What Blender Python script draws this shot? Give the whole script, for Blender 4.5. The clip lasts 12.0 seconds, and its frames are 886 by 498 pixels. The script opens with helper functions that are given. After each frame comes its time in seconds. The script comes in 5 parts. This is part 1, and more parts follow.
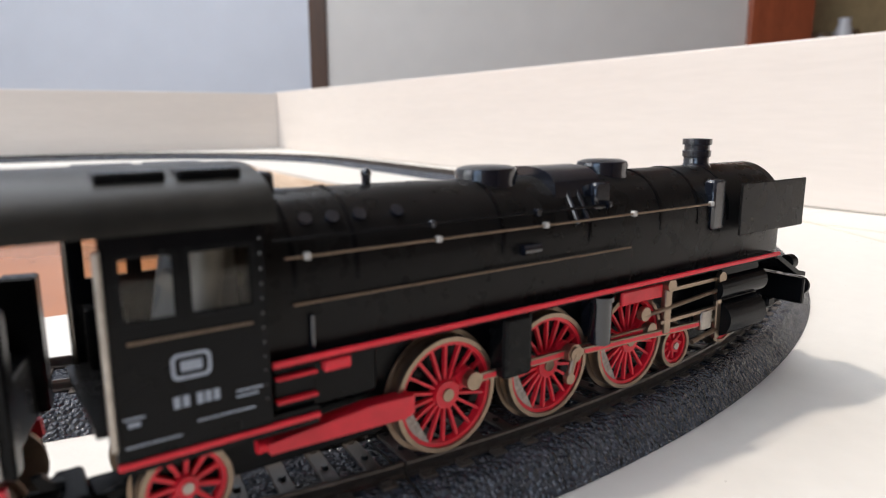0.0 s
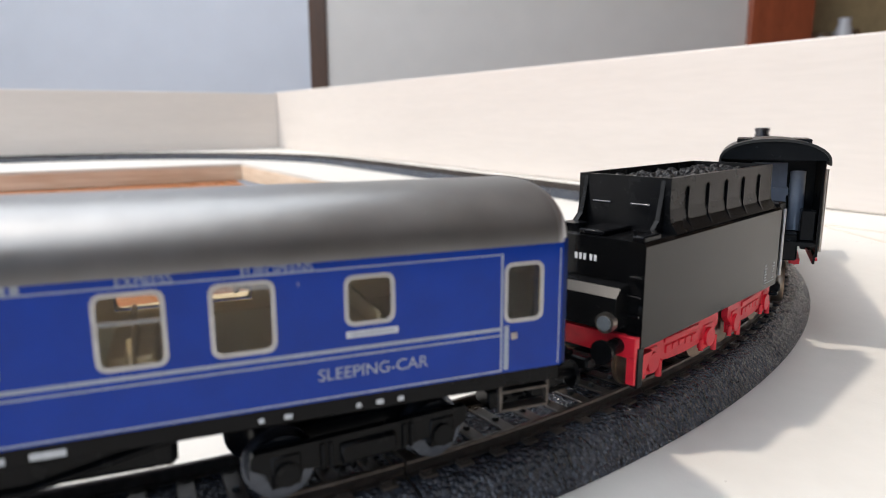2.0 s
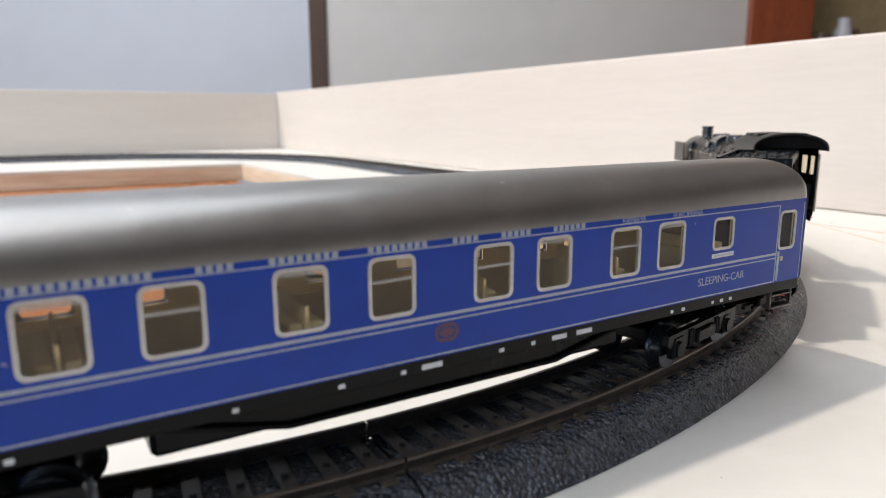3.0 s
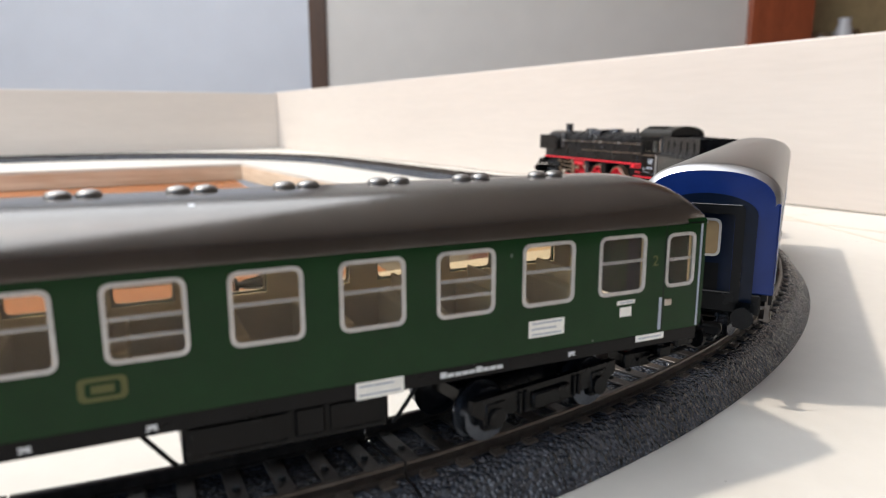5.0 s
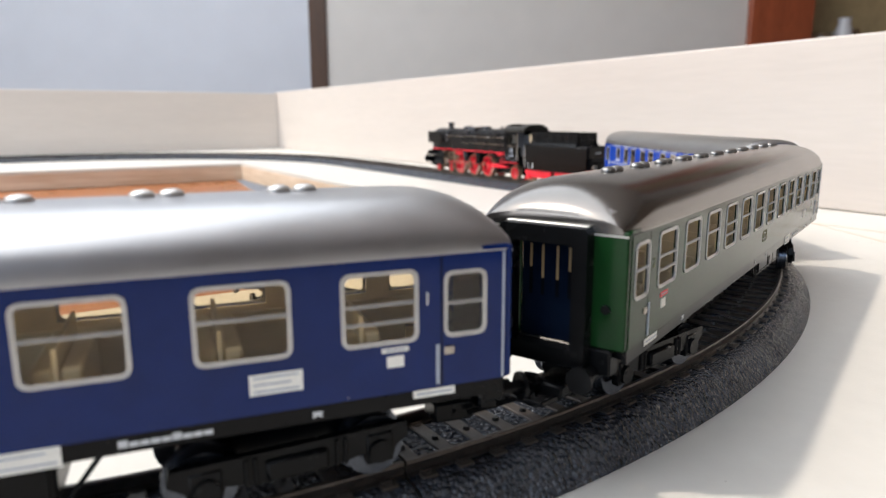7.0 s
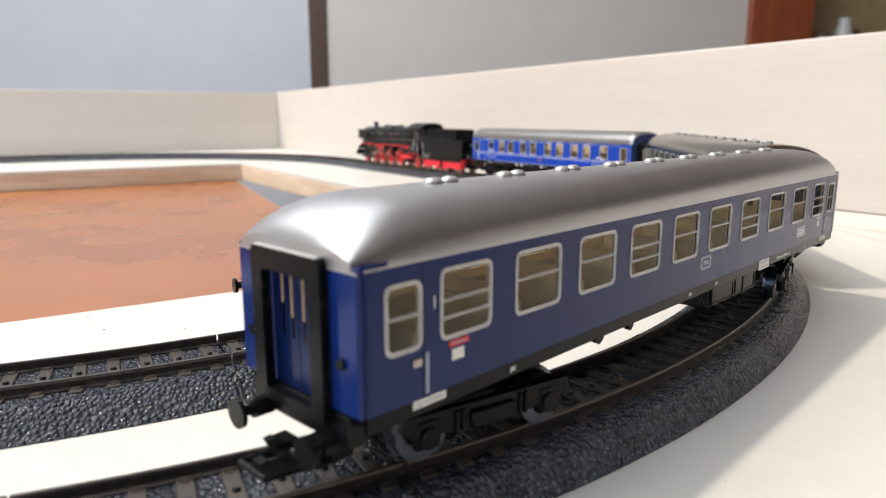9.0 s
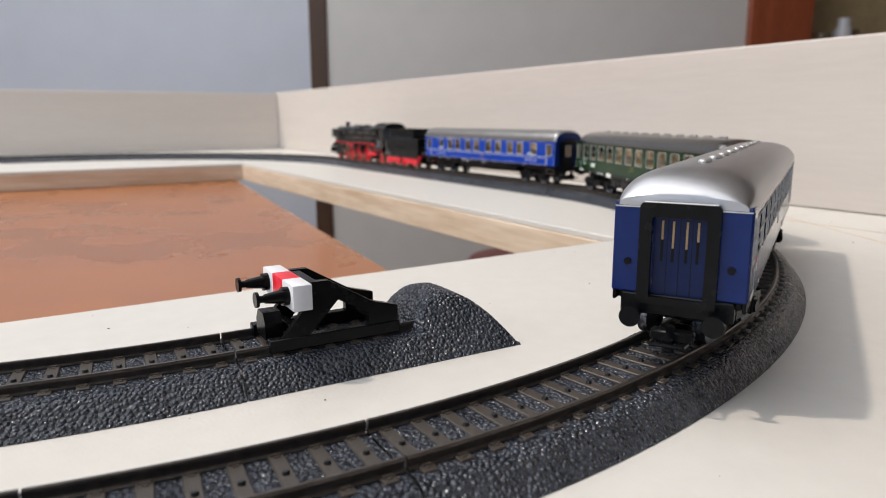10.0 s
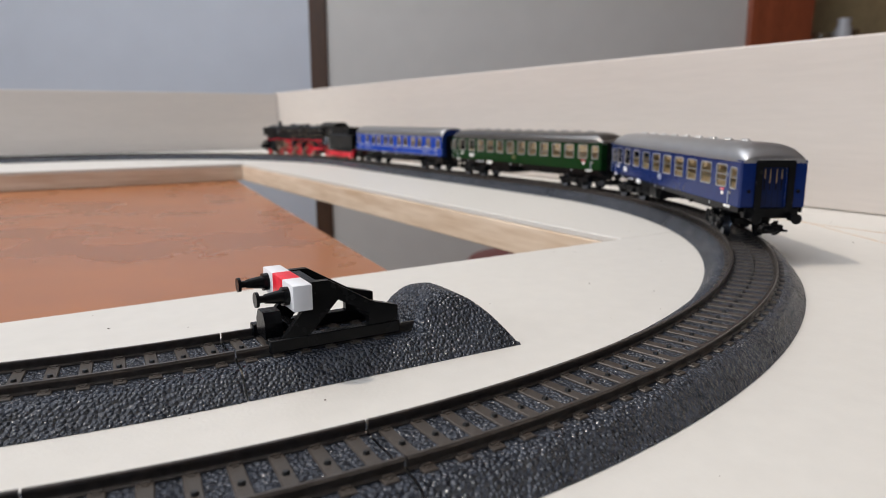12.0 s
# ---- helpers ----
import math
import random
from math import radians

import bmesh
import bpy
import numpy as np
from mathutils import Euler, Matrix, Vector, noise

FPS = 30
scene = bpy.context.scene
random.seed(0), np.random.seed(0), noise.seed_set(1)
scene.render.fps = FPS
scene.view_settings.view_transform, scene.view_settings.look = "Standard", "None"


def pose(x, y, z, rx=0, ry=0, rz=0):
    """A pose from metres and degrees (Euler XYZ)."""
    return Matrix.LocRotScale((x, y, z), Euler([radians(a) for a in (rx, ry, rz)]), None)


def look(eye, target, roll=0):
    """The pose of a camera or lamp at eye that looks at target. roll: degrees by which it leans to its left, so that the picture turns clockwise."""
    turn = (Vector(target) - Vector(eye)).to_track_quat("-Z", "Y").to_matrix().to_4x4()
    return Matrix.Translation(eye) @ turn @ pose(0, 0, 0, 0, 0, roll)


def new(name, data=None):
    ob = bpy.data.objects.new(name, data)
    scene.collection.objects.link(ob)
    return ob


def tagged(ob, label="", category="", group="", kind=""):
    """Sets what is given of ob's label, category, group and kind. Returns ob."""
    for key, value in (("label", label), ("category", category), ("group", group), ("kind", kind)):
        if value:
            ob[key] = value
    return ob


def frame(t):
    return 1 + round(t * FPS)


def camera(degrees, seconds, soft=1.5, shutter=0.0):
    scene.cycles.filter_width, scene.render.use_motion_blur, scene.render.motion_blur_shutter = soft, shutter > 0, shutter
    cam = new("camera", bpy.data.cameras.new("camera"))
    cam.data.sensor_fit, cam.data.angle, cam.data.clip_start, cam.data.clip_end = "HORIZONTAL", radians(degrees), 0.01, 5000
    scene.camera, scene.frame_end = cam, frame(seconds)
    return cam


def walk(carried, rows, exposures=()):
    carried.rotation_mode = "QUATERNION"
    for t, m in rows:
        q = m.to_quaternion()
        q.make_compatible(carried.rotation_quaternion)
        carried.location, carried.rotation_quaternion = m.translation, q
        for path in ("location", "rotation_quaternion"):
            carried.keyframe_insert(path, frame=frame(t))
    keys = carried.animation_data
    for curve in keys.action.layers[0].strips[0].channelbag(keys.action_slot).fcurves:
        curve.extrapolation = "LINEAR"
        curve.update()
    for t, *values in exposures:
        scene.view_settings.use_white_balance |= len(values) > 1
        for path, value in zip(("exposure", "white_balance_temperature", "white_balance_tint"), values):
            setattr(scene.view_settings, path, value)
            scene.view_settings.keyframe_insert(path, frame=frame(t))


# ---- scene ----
# World: metres. Origin at the centre of the near curve, board top at z = 0, x towards the tall side board.
cam = camera(66.8, 12.0, soft=0.95)


def eye(back):
    """The camera's stand, drawn back a few millimetres where it focuses farther off."""
    return pose(-0.0632 - 0.52 * back, -0.4667 - 0.83 * back, 0.0709 + 0.19 * back, 78.93, 0.12, -32.0)


walk(cam, [(0.0, eye(0)), (2.1, eye(0)), (2.45, eye(0.0025)), (2.8, eye(0.0025)), (3.6, eye(0)), (9.6, eye(0)), (10.0, eye(0.003)), (12.0, eye(0.003))],
     exposures=[(0.0, 0.23, 7100, 15), (1.0, 0.25, 7100, 15), (1.5, 0.22, 6950, 14), (2.0, 0.24, 7000, 14), (2.5, 0.19, 7050, 14), (4.5, 0.29, 7300, 14),
                (7.5, 0.29, 7150, 14), (9.0, 0.25, 7400, 14), (9.5, 0.17, 7500, 14), (10.0, -0.20, 7250, 15), (10.5, -0.31, 7200, 15), (12.0, -0.32, 7150, 15)])
cam.data.dof.use_dof = True
cam.data.dof.focus_distance = 0.19
cam.data.dof.aperture_fstop = 20.0

# ---- light: sun through a roof window, sky light in the window openings ----
world = bpy.data.worlds.new("sky")
scene.world = world
world.use_nodes = True
wn = world.node_tree
sky = wn.nodes.new("ShaderNodeTexSky")
sky.sky_type = "NISHITA"
sky.sun_disc = False
sky.sun_elevation = radians(58)
sky.sun_rotation = radians(-54)
wn.links.new(sky.outputs[0], wn.nodes["Background"].inputs[0])
wn.nodes["Background"].inputs[1].default_value = 0.12

SUN_FROM = Vector((-0.42, 0.31, 0.86)).normalized()
sun = new("sun", bpy.data.lights.new("sun", "SUN"))
sun.data.energy = 1.75
sun.data.angle = radians(2.5)
sun.data.color = (1.0, 0.95, 0.87)
sun.matrix_world = look(SUN_FROM * 4, (0, 0, 0))


def area_lamp(name, at, target, w, h, watts, color):
    data = bpy.data.lights.new(name, "AREA")
    data.shape, data.size, data.size_y, data.energy, data.color = "RECTANGLE", w, h, watts, color
    ob = new(name, data)
    ob.matrix_world = look(at, target)
    return ob


# ---- materials ----
def material(name, color, rough=0.5, metal=0.0, vary=0.12, scale=40.0, bump=0.0, bump_scale=400.0, coat=0.0, chips=0.0, second=None, stretch=None, mottle=4.0, transmission=0.0, spec=0.5):
    """Principled surface with variation at two scales and an optional fine relief."""
    m = bpy.data.materials.new(name)
    m.use_nodes = True
    nt = m.node_tree
    b = nt.nodes["Principled BSDF"]
    b.inputs["Roughness"].default_value = rough
    b.inputs["Metallic"].default_value = metal
    b.inputs["Coat Weight"].default_value = coat
    b.inputs["Specular IOR Level"].default_value = spec
    b.inputs["Coat Roughness"].default_value = 0.12
    b.inputs["Transmission Weight"].default_value = transmission
    co = nt.nodes.new("ShaderNodeTexCoord")
    vec = co.outputs["Object"]
    if stretch:
        mp = nt.nodes.new("ShaderNodeMapping")
        mp.inputs["Scale"].default_value = stretch
        nt.links.new(vec, mp.inputs["Vector"])
        vec = mp.outputs[0]
    n1 = nt.nodes.new("ShaderNodeTexNoise")
    n1.inputs["Scale"].default_value = scale
    n1.inputs["Detail"].default_value = 6
    n2 = nt.nodes.new("ShaderNodeTexNoise")
    n2.inputs["Scale"].default_value = scale * mottle
    n2.inputs["Detail"].default_value = 4
    nt.links.new(vec, n1.inputs["Vector"])
    nt.links.new(vec, n2.inputs["Vector"])
    mix = nt.nodes.new("ShaderNodeMath")
    mix.operation = "MULTIPLY_ADD"
    mix.inputs[1].default_value = 0.5
    nt.links.new(n2.outputs[0], mix.inputs[0])
    half = nt.nodes.new("ShaderNodeMath")
    half.operation = "MULTIPLY"
    half.inputs[1].default_value = 0.5
    nt.links.new(n1.outputs[0], half.inputs[0])
    nt.links.new(half.outputs[0], mix.inputs[2])
    ramp = nt.nodes.new("ShaderNodeValToRGB")
    lo = tuple(c * (1 - vary) for c in color)
    hi = second or tuple(min(1.0, c * (1 + vary)) for c in color)
    ramp.color_ramp.elements[0].position, ramp.color_ramp.elements[0].color = 0.32, (*lo, 1)
    ramp.color_ramp.elements[1].position, ramp.color_ramp.elements[1].color = 0.68, (*hi, 1)
    nt.links.new(mix.outputs[0], ramp.inputs[0])
    if chips:
        nc = nt.nodes.new("ShaderNodeTexNoise")
        nc.inputs["Scale"].default_value = 260
        nc.inputs["Detail"].default_value = 2
        nt.links.new(vec, nc.inputs["Vector"])
        cr = nt.nodes.new("ShaderNodeMapRange")
        cr.inputs["From Min"].default_value, cr.inputs["From Max"].default_value = 0.765 - chips, 0.785 - chips
        nt.links.new(nc.outputs[0], cr.inputs[0])
        mc = nt.nodes.new("ShaderNodeMix")
        mc.data_type = "RGBA"
        mc.inputs[7].default_value = (0.45, 0.45, 0.46, 1)
        nt.links.new(cr.outputs[0], mc.inputs[0])
        nt.links.new(ramp.outputs[0], mc.inputs[6])
        nt.links.new(mc.outputs[2], b.inputs["Base Color"])
    else:
        nt.links.new(ramp.outputs[0], b.inputs["Base Color"])
    rr = nt.nodes.new("ShaderNodeMapRange")
    rr.inputs["To Min"].default_value, rr.inputs["To Max"].default_value = max(0.02, rough - 0.07), min(1, rough + 0.07)
    nt.links.new(mix.outputs[0], rr.inputs[0])
    nt.links.new(rr.outputs[0], b.inputs["Roughness"])
    if bump:
        n3 = nt.nodes.new("ShaderNodeTexNoise")
        n3.inputs["Scale"].default_value = bump_scale
        n3.inputs["Detail"].default_value = 3
        nt.links.new(vec, n3.inputs["Vector"])
        bp = nt.nodes.new("ShaderNodeBump")
        bp.inputs["Strength"].default_value = 1.0
        bp.inputs["Distance"].default_value = bump
        nt.links.new(n3.outputs[0], bp.inputs["Height"])
        nt.links.new(bp.outputs[0], b.inputs["Normal"])
    return m


def ballast_material():
    m = material("ballast_plastic", (0.026, 0.031, 0.043), 0.2, vary=0.4, scale=120, second=(0.062, 0.071, 0.090))
    nt = m.node_tree
    b = nt.nodes["Principled BSDF"]
    co = nt.nodes["Texture Coordinate"]
    vo = nt.nodes.new("ShaderNodeTexVoronoi")
    vo.feature, vo.inputs["Scale"].default_value = "F1", 900
    nt.links.new(co.outputs["Object"], vo.inputs["Vector"])
    bp = nt.nodes.new("ShaderNodeBump")
    bp.invert = True
    bp.inputs["Strength"].default_value = 1.0
    bp.inputs["Distance"].default_value = 0.0011
    nt.links.new(vo.outputs["Distance"], bp.inputs["Height"])
    nt.links.new(bp.outputs[0], b.inputs["Normal"])
    return m


def glass_material(name, tint=(0.92, 0.87, 0.78), mixed=0.025):
    m = bpy.data.materials.new(name)
    m.use_nodes = True
    nt = m.node_tree
    out = nt.nodes["Material Output"]
    nt.nodes.remove(nt.nodes["Principled BSDF"])
    tr = nt.nodes.new("ShaderNodeBsdfTransparent")
    tr.inputs[0].default_value = (*tint, 1)
    gl = nt.nodes.new("ShaderNodeBsdfGlossy")
    gl.inputs["Roughness"].default_value = 0.05
    mx = nt.nodes.new("ShaderNodeMixShader")
    mx.inputs[0].default_value = mixed
    nt.links.new(tr.outputs[0], mx.inputs[1])
    nt.links.new(gl.outputs[0], mx.inputs[2])
    nt.links.new(mx.outputs[0], out.inputs[0])
    return m


M = {
    "board": material("white_laminate", (0.65, 0.63, 0.59), 0.42, vary=0.045, scale=5, bump=0.00005, bump_scale=900, mottle=24),
    "side": material("whitewashed_poplar", (0.60, 0.545, 0.50), 0.55, vary=0.05, scale=3, stretch=(1, 1, 14), bump=0.00006, bump_scale=60, mottle=9),
    "pine": material("raw_pine", (0.66, 0.47, 0.31), 0.6, vary=0.16, scale=5, second=(0.80, 0.66, 0.52), stretch=(1, 1, 12), bump=0.0001, bump_scale=40),
    "table": material("varnished_cherry", (0.35, 0.115, 0.032), 0.28, vary=0.2, scale=3.5, second=(0.42, 0.148, 0.047), stretch=(1, 1, 1), bump=0.00001, bump_scale=30, coat=0.15),
    "plaster": material("grey_plaster", (0.69, 0.67, 0.64), 0.85, vary=0.03, scale=3, bump=0.0004, bump_scale=120),
    "plaster_blue": material("cool_grey_panel", (0.62, 0.655, 0.72), 0.7, vary=0.03, scale=2, bump=0.0002, bump_scale=100),
    # for walls out of view: dark brown keeps reflections in the train low
    "panelling": material("brown_unseen_wall", (0.20, 0.13, 0.085), 0.6, vary=0.2, scale=4, stretch=(6, 6, 1), bump=0.0003, bump_scale=60),
    "ceiling": material("white_ceiling_paint", (0.78, 0.77, 0.75), 0.9, vary=0.03, scale=3),
    "floor": material("brown_parquet", (0.22, 0.12, 0.06), 0.4, vary=0.25, scale=4, stretch=(1, 8, 1)),
    "darkwood": material("dark_stained_wood", (0.075, 0.035, 0.018), 0.5, vary=0.25, scale=8, stretch=(8, 8, 1), bump=0.0002),
    "redwood": material("red_brown_wood", (0.36, 0.085, 0.035), 0.4, vary=0.2, scale=6, stretch=(6, 6, 1), bump=0.0001),
    "olive": material("olive_back_panel", (0.44, 0.35, 0.19), 0.7, vary=0.12, scale=8),
    "maroon": material("maroon_leather", (0.10, 0.018, 0.015), 0.45, vary=0.2, scale=30, bump=0.0004, bump_scale=200),
    "ballast": ballast_material(),
    "sleeper": material("brown_sleeper_plastic", (0.050, 0.040, 0.033), 0.45, vary=0.25, scale=300, bump=0.00008, bump_scale=1500),
    "rail": material("blackened_rail_steel", (0.11, 0.095, 0.085), 0.34, metal=0.75, vary=0.25, scale=150),
    "wheel": material("bright_wheel_steel", (0.09, 0.10, 0.12), 0.24, metal=0.9, vary=0.2, scale=150),
    "stud": material("black_contact_stud", (0.012, 0.012, 0.012), 0.35, vary=0.2, scale=400),
    "black": material("black_plastic", (0.0055, 0.0058, 0.0065), 0.26, vary=0.25, scale=60, bump=0.00001, bump_scale=2500, spec=0.13),
    "black_gloss": material("black_lacquer", (0.004, 0.004, 0.0048), 0.17, vary=0.25, scale=50, spec=0.13),
    "black_shiny": material("shiny_black_casting", (0.006, 0.008, 0.014), 0.2, vary=0.25, scale=90, spec=0.8, coat=0.4),
    "boiler": material("black_cast_metal", (0.0085, 0.0080, 0.0080), 0.28, vary=0.25, scale=60, bump=0.00002, bump_scale=1800, spec=0.16),
    "tank": material("black_lacquered_tin", (0.0045, 0.0046, 0.005), 0.15, vary=0.25, scale=60, bump=0.00001, bump_scale=2500, spec=0.22),
    # black lifted to olive grey: sky light on the cab roof put into colour
    "cab_roof": material("sky_lit_black_roof", (0.020, 0.019, 0.017), 0.36, vary=0.3, scale=70, bump=0.00002, bump_scale=1500, spec=0.3),
    "red": material("signal_red_plastic", (0.82, 0.02, 0.04), 0.38, vary=0.12, scale=90, bump=0.00003, bump_scale=1500),
    "white": material("white_plastic", (0.78, 0.79, 0.82), 0.35, vary=0.03, scale=60),
    "print_white": material("white_print", (0.62, 0.64, 0.66), 0.6, vary=0.12, scale=800),
    "print_grey": material("grey_print", (0.36, 0.40, 0.47), 0.5, vary=0.15, scale=800),
    "worn": material("worn_counterweight_paint", (0.42, 0.34, 0.29), 0.5, vary=0.4, scale=350),
    "print_cream": material("cream_plate_print", (0.86, 0.85, 0.80), 0.6, vary=0.08, scale=600),
    "steel": material("nickel_steel", (0.42, 0.38, 0.34), 0.32, metal=1.0, vary=0.15, scale=200),
    "brass": material("dull_nickel_rail", (0.33, 0.245, 0.18), 0.34, metal=0.9, vary=0.15, scale=200),
    "silver": material("silver_window_paint", (0.54, 0.53, 0.52), 0.36, metal=0.6, vary=0.12, scale=300),
    "blue": material("blue_enamel_tin", (0.002, 0.042, 0.33), 0.12, vary=0.1, scale=50, spec=0.24, chips=0.01),
    # first class paint; also stands in for shade on the sleeping car's ends
    "blue_dark": material("cobalt_and_shaded_blue_tin", (0.004, 0.019, 0.11), 0.13, vary=0.1, scale=50, spec=0.22, chips=0.01),
    "green": material("bottle_green_enamel_tin", (0.004, 0.031, 0.008), 0.13, vary=0.12, scale=50, spec=0.17, chips=0.01),
    "roof_dark": material("umbra_grey_roof", (0.19, 0.18, 0.172), 0.21, metal=0.9, vary=0.06, scale=40, chips=0.012),
    "roof_silver": material("silver_grey_roof", (0.44, 0.445, 0.46), 0.36, metal=0.9, vary=0.06, scale=40, chips=0.01),
    "interior": material("cream_interior_plastic", (0.84, 0.72, 0.50), 0.6, vary=0.12, scale=80),
    "seat": material("brown_seat_plastic", (0.30, 0.20, 0.10), 0.6, vary=0.15, scale=80),
    "crest": material("faded_crest_print", (0.10, 0.045, 0.075), 0.5, vary=0.3, scale=600),
    "coal": material("black_coal", (0.012, 0.012, 0.013), 0.3, vary=0.5, scale=500, bump=0.0004, bump_scale=1200, spec=0.2),
    "glass": glass_material("window_celluloid"),
    "clear": glass_material("clear_glass", (0.9, 0.9, 0.88), 0.25),
    # grey-blue base colour stands in for sky reflected in the boiler back
    "backhead": material("sky_tinted_cast_metal", (0.22, 0.25, 0.31), 0.3, vary=0.15, scale=90, bump=0.00002, bump_scale=1800),
    "door_dark": material("dark_door_paint", (0.003, 0.007, 0.018), 0.2, vary=0.15, scale=90, spec=0.15),
    "door_blue": material("dark_blue_door_paint", (0.003, 0.011, 0.055), 0.22, vary=0.15, scale=90, spec=0.2),
    "roof_mid": material("worn_grey_roof", (0.29, 0.285, 0.28), 0.36, metal=0.85, vary=0.1, scale=40, chips=0.02),
    "lens": material("lamp_lens", (0.13, 0.15, 0.17), 0.12, vary=0.1, scale=400, coat=0.6),
    "yellow": material("yellow_box_print", (0.075, 0.08, 0.015), 0.5, vary=0.1, scale=500),
}

# ---- mesh helpers (millimetres inside, metres outside) ----
MM = 0.001


def part(name, bm, mat, parent=None, label="", smooth=None, scale=MM):
    """One mesh object out of a bmesh, under a thing or a part."""
    bmesh.ops.scale(bm, vec=(scale,) * 3, verts=bm.verts)
    me = bpy.data.meshes.new(name)
    if smooth is not None:
        for f in bm.faces:
            f.smooth = True
        for e in bm.edges:
            if len(e.link_faces) == 2 and e.calc_face_angle(0) > radians(smooth):
                e.smooth = False
    bm.to_mesh(me)
    bm.free()
    for m in mat if isinstance(mat, (list, tuple)) else [mat]:
        me.materials.append(M[m])
    ob = new(name, me)
    if parent:
        ob.parent = parent
    if label:
        ob["label"] = label
    return ob


def thing(name, label, category, group="", kind="", m=None):
    ob = tagged(new(name), label, category, group, kind)
    if m:
        ob.matrix_world = m
    return ob


def share(ob, m, parent=None):
    """Another object on the same mesh."""
    o = new(ob.name.split(".")[0], ob.data)
    o.parent = parent or ob.parent
    o.matrix_local = m
    for k in ob.keys():
        o[k] = ob[k]
    return o


def box(bm, x0, x1, y0, y1, z0, z1, bev=0.0, mat=0, seg=1):
    m = Matrix.LocRotScale(((x0 + x1) / 2, (y0 + y1) / 2, (z0 + z1) / 2), None, (abs(x1 - x0), abs(y1 - y0), abs(z1 - z0)))
    r = bmesh.ops.create_cube(bm, size=1, matrix=m)
    fs = {f for v in r["verts"] for f in v.link_faces}
    if bev:
        es = list({e for v in r["verts"] for e in v.link_edges})
        out = bmesh.ops.bevel(bm, geom=es, offset=bev, segments=seg, affect="EDGES", profile=0.5)
        fs = set(out["faces"]) | {f for f in fs if f.is_valid}
    for f in fs:
        f.material_index = mat
    return bm


def cyl(bm, at, axis, r, length, seg=16, r2=None, mat=0):
    """A cylinder or cone centred at a point along x, y or z."""
    turn = {"x": Euler((0, radians(90), 0)), "y": Euler((radians(-90), 0, 0)), "z": Euler((0, 0, 0))}[axis]
    res = bmesh.ops.create_cone(bm, cap_ends=True, segments=seg, radius1=r, radius2=r if r2 is None else r2, depth=length, matrix=Matrix.LocRotScale(at, turn, None))
    for f in {f for v in res["verts"] for f in v.link_faces}:
        f.material_index = mat
    return bm


def rod(bm, a, b, r, seg=8, mat=0):
    """A round bar from point to point."""
    a, b = Vector(a), Vector(b)
    d = b - a
    m = Matrix.Translation((a + b) / 2) @ d.to_track_quat("Z", "Y").to_matrix().to_4x4()
    res = bmesh.ops.create_cone(bm, cap_ends=True, segments=seg, radius1=r, radius2=r, depth=d.length, matrix=m)
    for f in {f for v in res["verts"] for f in v.link_faces}:
        f.material_index = mat
    return bm


def ball(bm, at, r, seg=10, squash=1.0):
    bmesh.ops.create_uvsphere(bm, u_segments=seg, v_segments=max(5, seg // 2), radius=r, matrix=Matrix.LocRotScale(at, None, (1, 1, squash)))
    return bm


def prism(bm, outline, axis, a, b, mat=0):
    """A flat outline drawn out along an axis from a to b. Outline in the other two axes, in order."""
    def place(p, w):
        return {"x": (w, p[0], p[1]), "y": (p[0], w, p[1]), "z": (p[0], p[1], w)}[axis]
    va = [bm.verts.new(place(p, a)) for p in outline]
    vb = [bm.verts.new(place(p, b)) for p in outline]
    k = len(outline)
    fs = [bm.faces.new(va), bm.faces.new(list(reversed(vb)))]
    fs += [bm.faces.new((va[i], vb[i], vb[(i + 1) % k], va[(i + 1) % k])) for i in range(k)]
    for f in fs:
        f.material_index = mat
    bmesh.ops.recalc_face_normals(bm, faces=fs)
    return bm


def loft(bm, rings, closed=True, caps=True):
    """Skin a row of equal rings of points."""
    vs = [[bm.verts.new(p) for p in ring] for ring in rings]
    k = len(rings[0])
    for a, b in zip(vs, vs[1:]):
        for i in range(k if closed else k - 1):
            bm.faces.new((a[i], a[(i + 1) % k], b[(i + 1) % k], b[i]))
    if caps and closed:
        bm.faces.new(list(reversed(vs[0])))
        bm.faces.new(vs[-1])
    bmesh.ops.recalc_face_normals(bm, faces=bm.faces)
    return bm


def rounded(w, h, r, n=4):
    """Outline of a rounded rectangle about the origin."""
    pts = []
    for cx, cy, a0 in ((w / 2 - r, h / 2 - r, 0), (-w / 2 + r, h / 2 - r, 90), (-w / 2 + r, -h / 2 + r, 180), (w / 2 - r, -h / 2 + r, 270)):
        for i in range(n + 1):
            a = radians(a0 + 90 * i / n)
            pts.append((cx + r * math.cos(a), cy + r * math.sin(a)))
    return pts


def ring_plate(bm, outer, inner, axis, a, b, mat=0):
    """A flat frame between two outlines of equal point count, drawn out from a to b."""
    def place(p, w):
        return {"x": (w, p[0], p[1]), "y": (p[0], w, p[1]), "z": (p[0], p[1], w)}[axis]
    k = len(outer)
    rows = [[bm.verts.new(place(p, w)) for p in o] for o, w in ((outer, a), (outer, b), (inner, b), (inner, a))]
    fs = []
    for r in range(4):
        p, q = rows[r], rows[(r + 1) % 4]
        for i in range(k):
            fs.append(bm.faces.new((p[i], p[(i + 1) % k], q[(i + 1) % k], q[i])))
    for f in fs:
        f.material_index = mat
    bmesh.ops.recalc_face_normals(bm, faces=fs)
    return bm


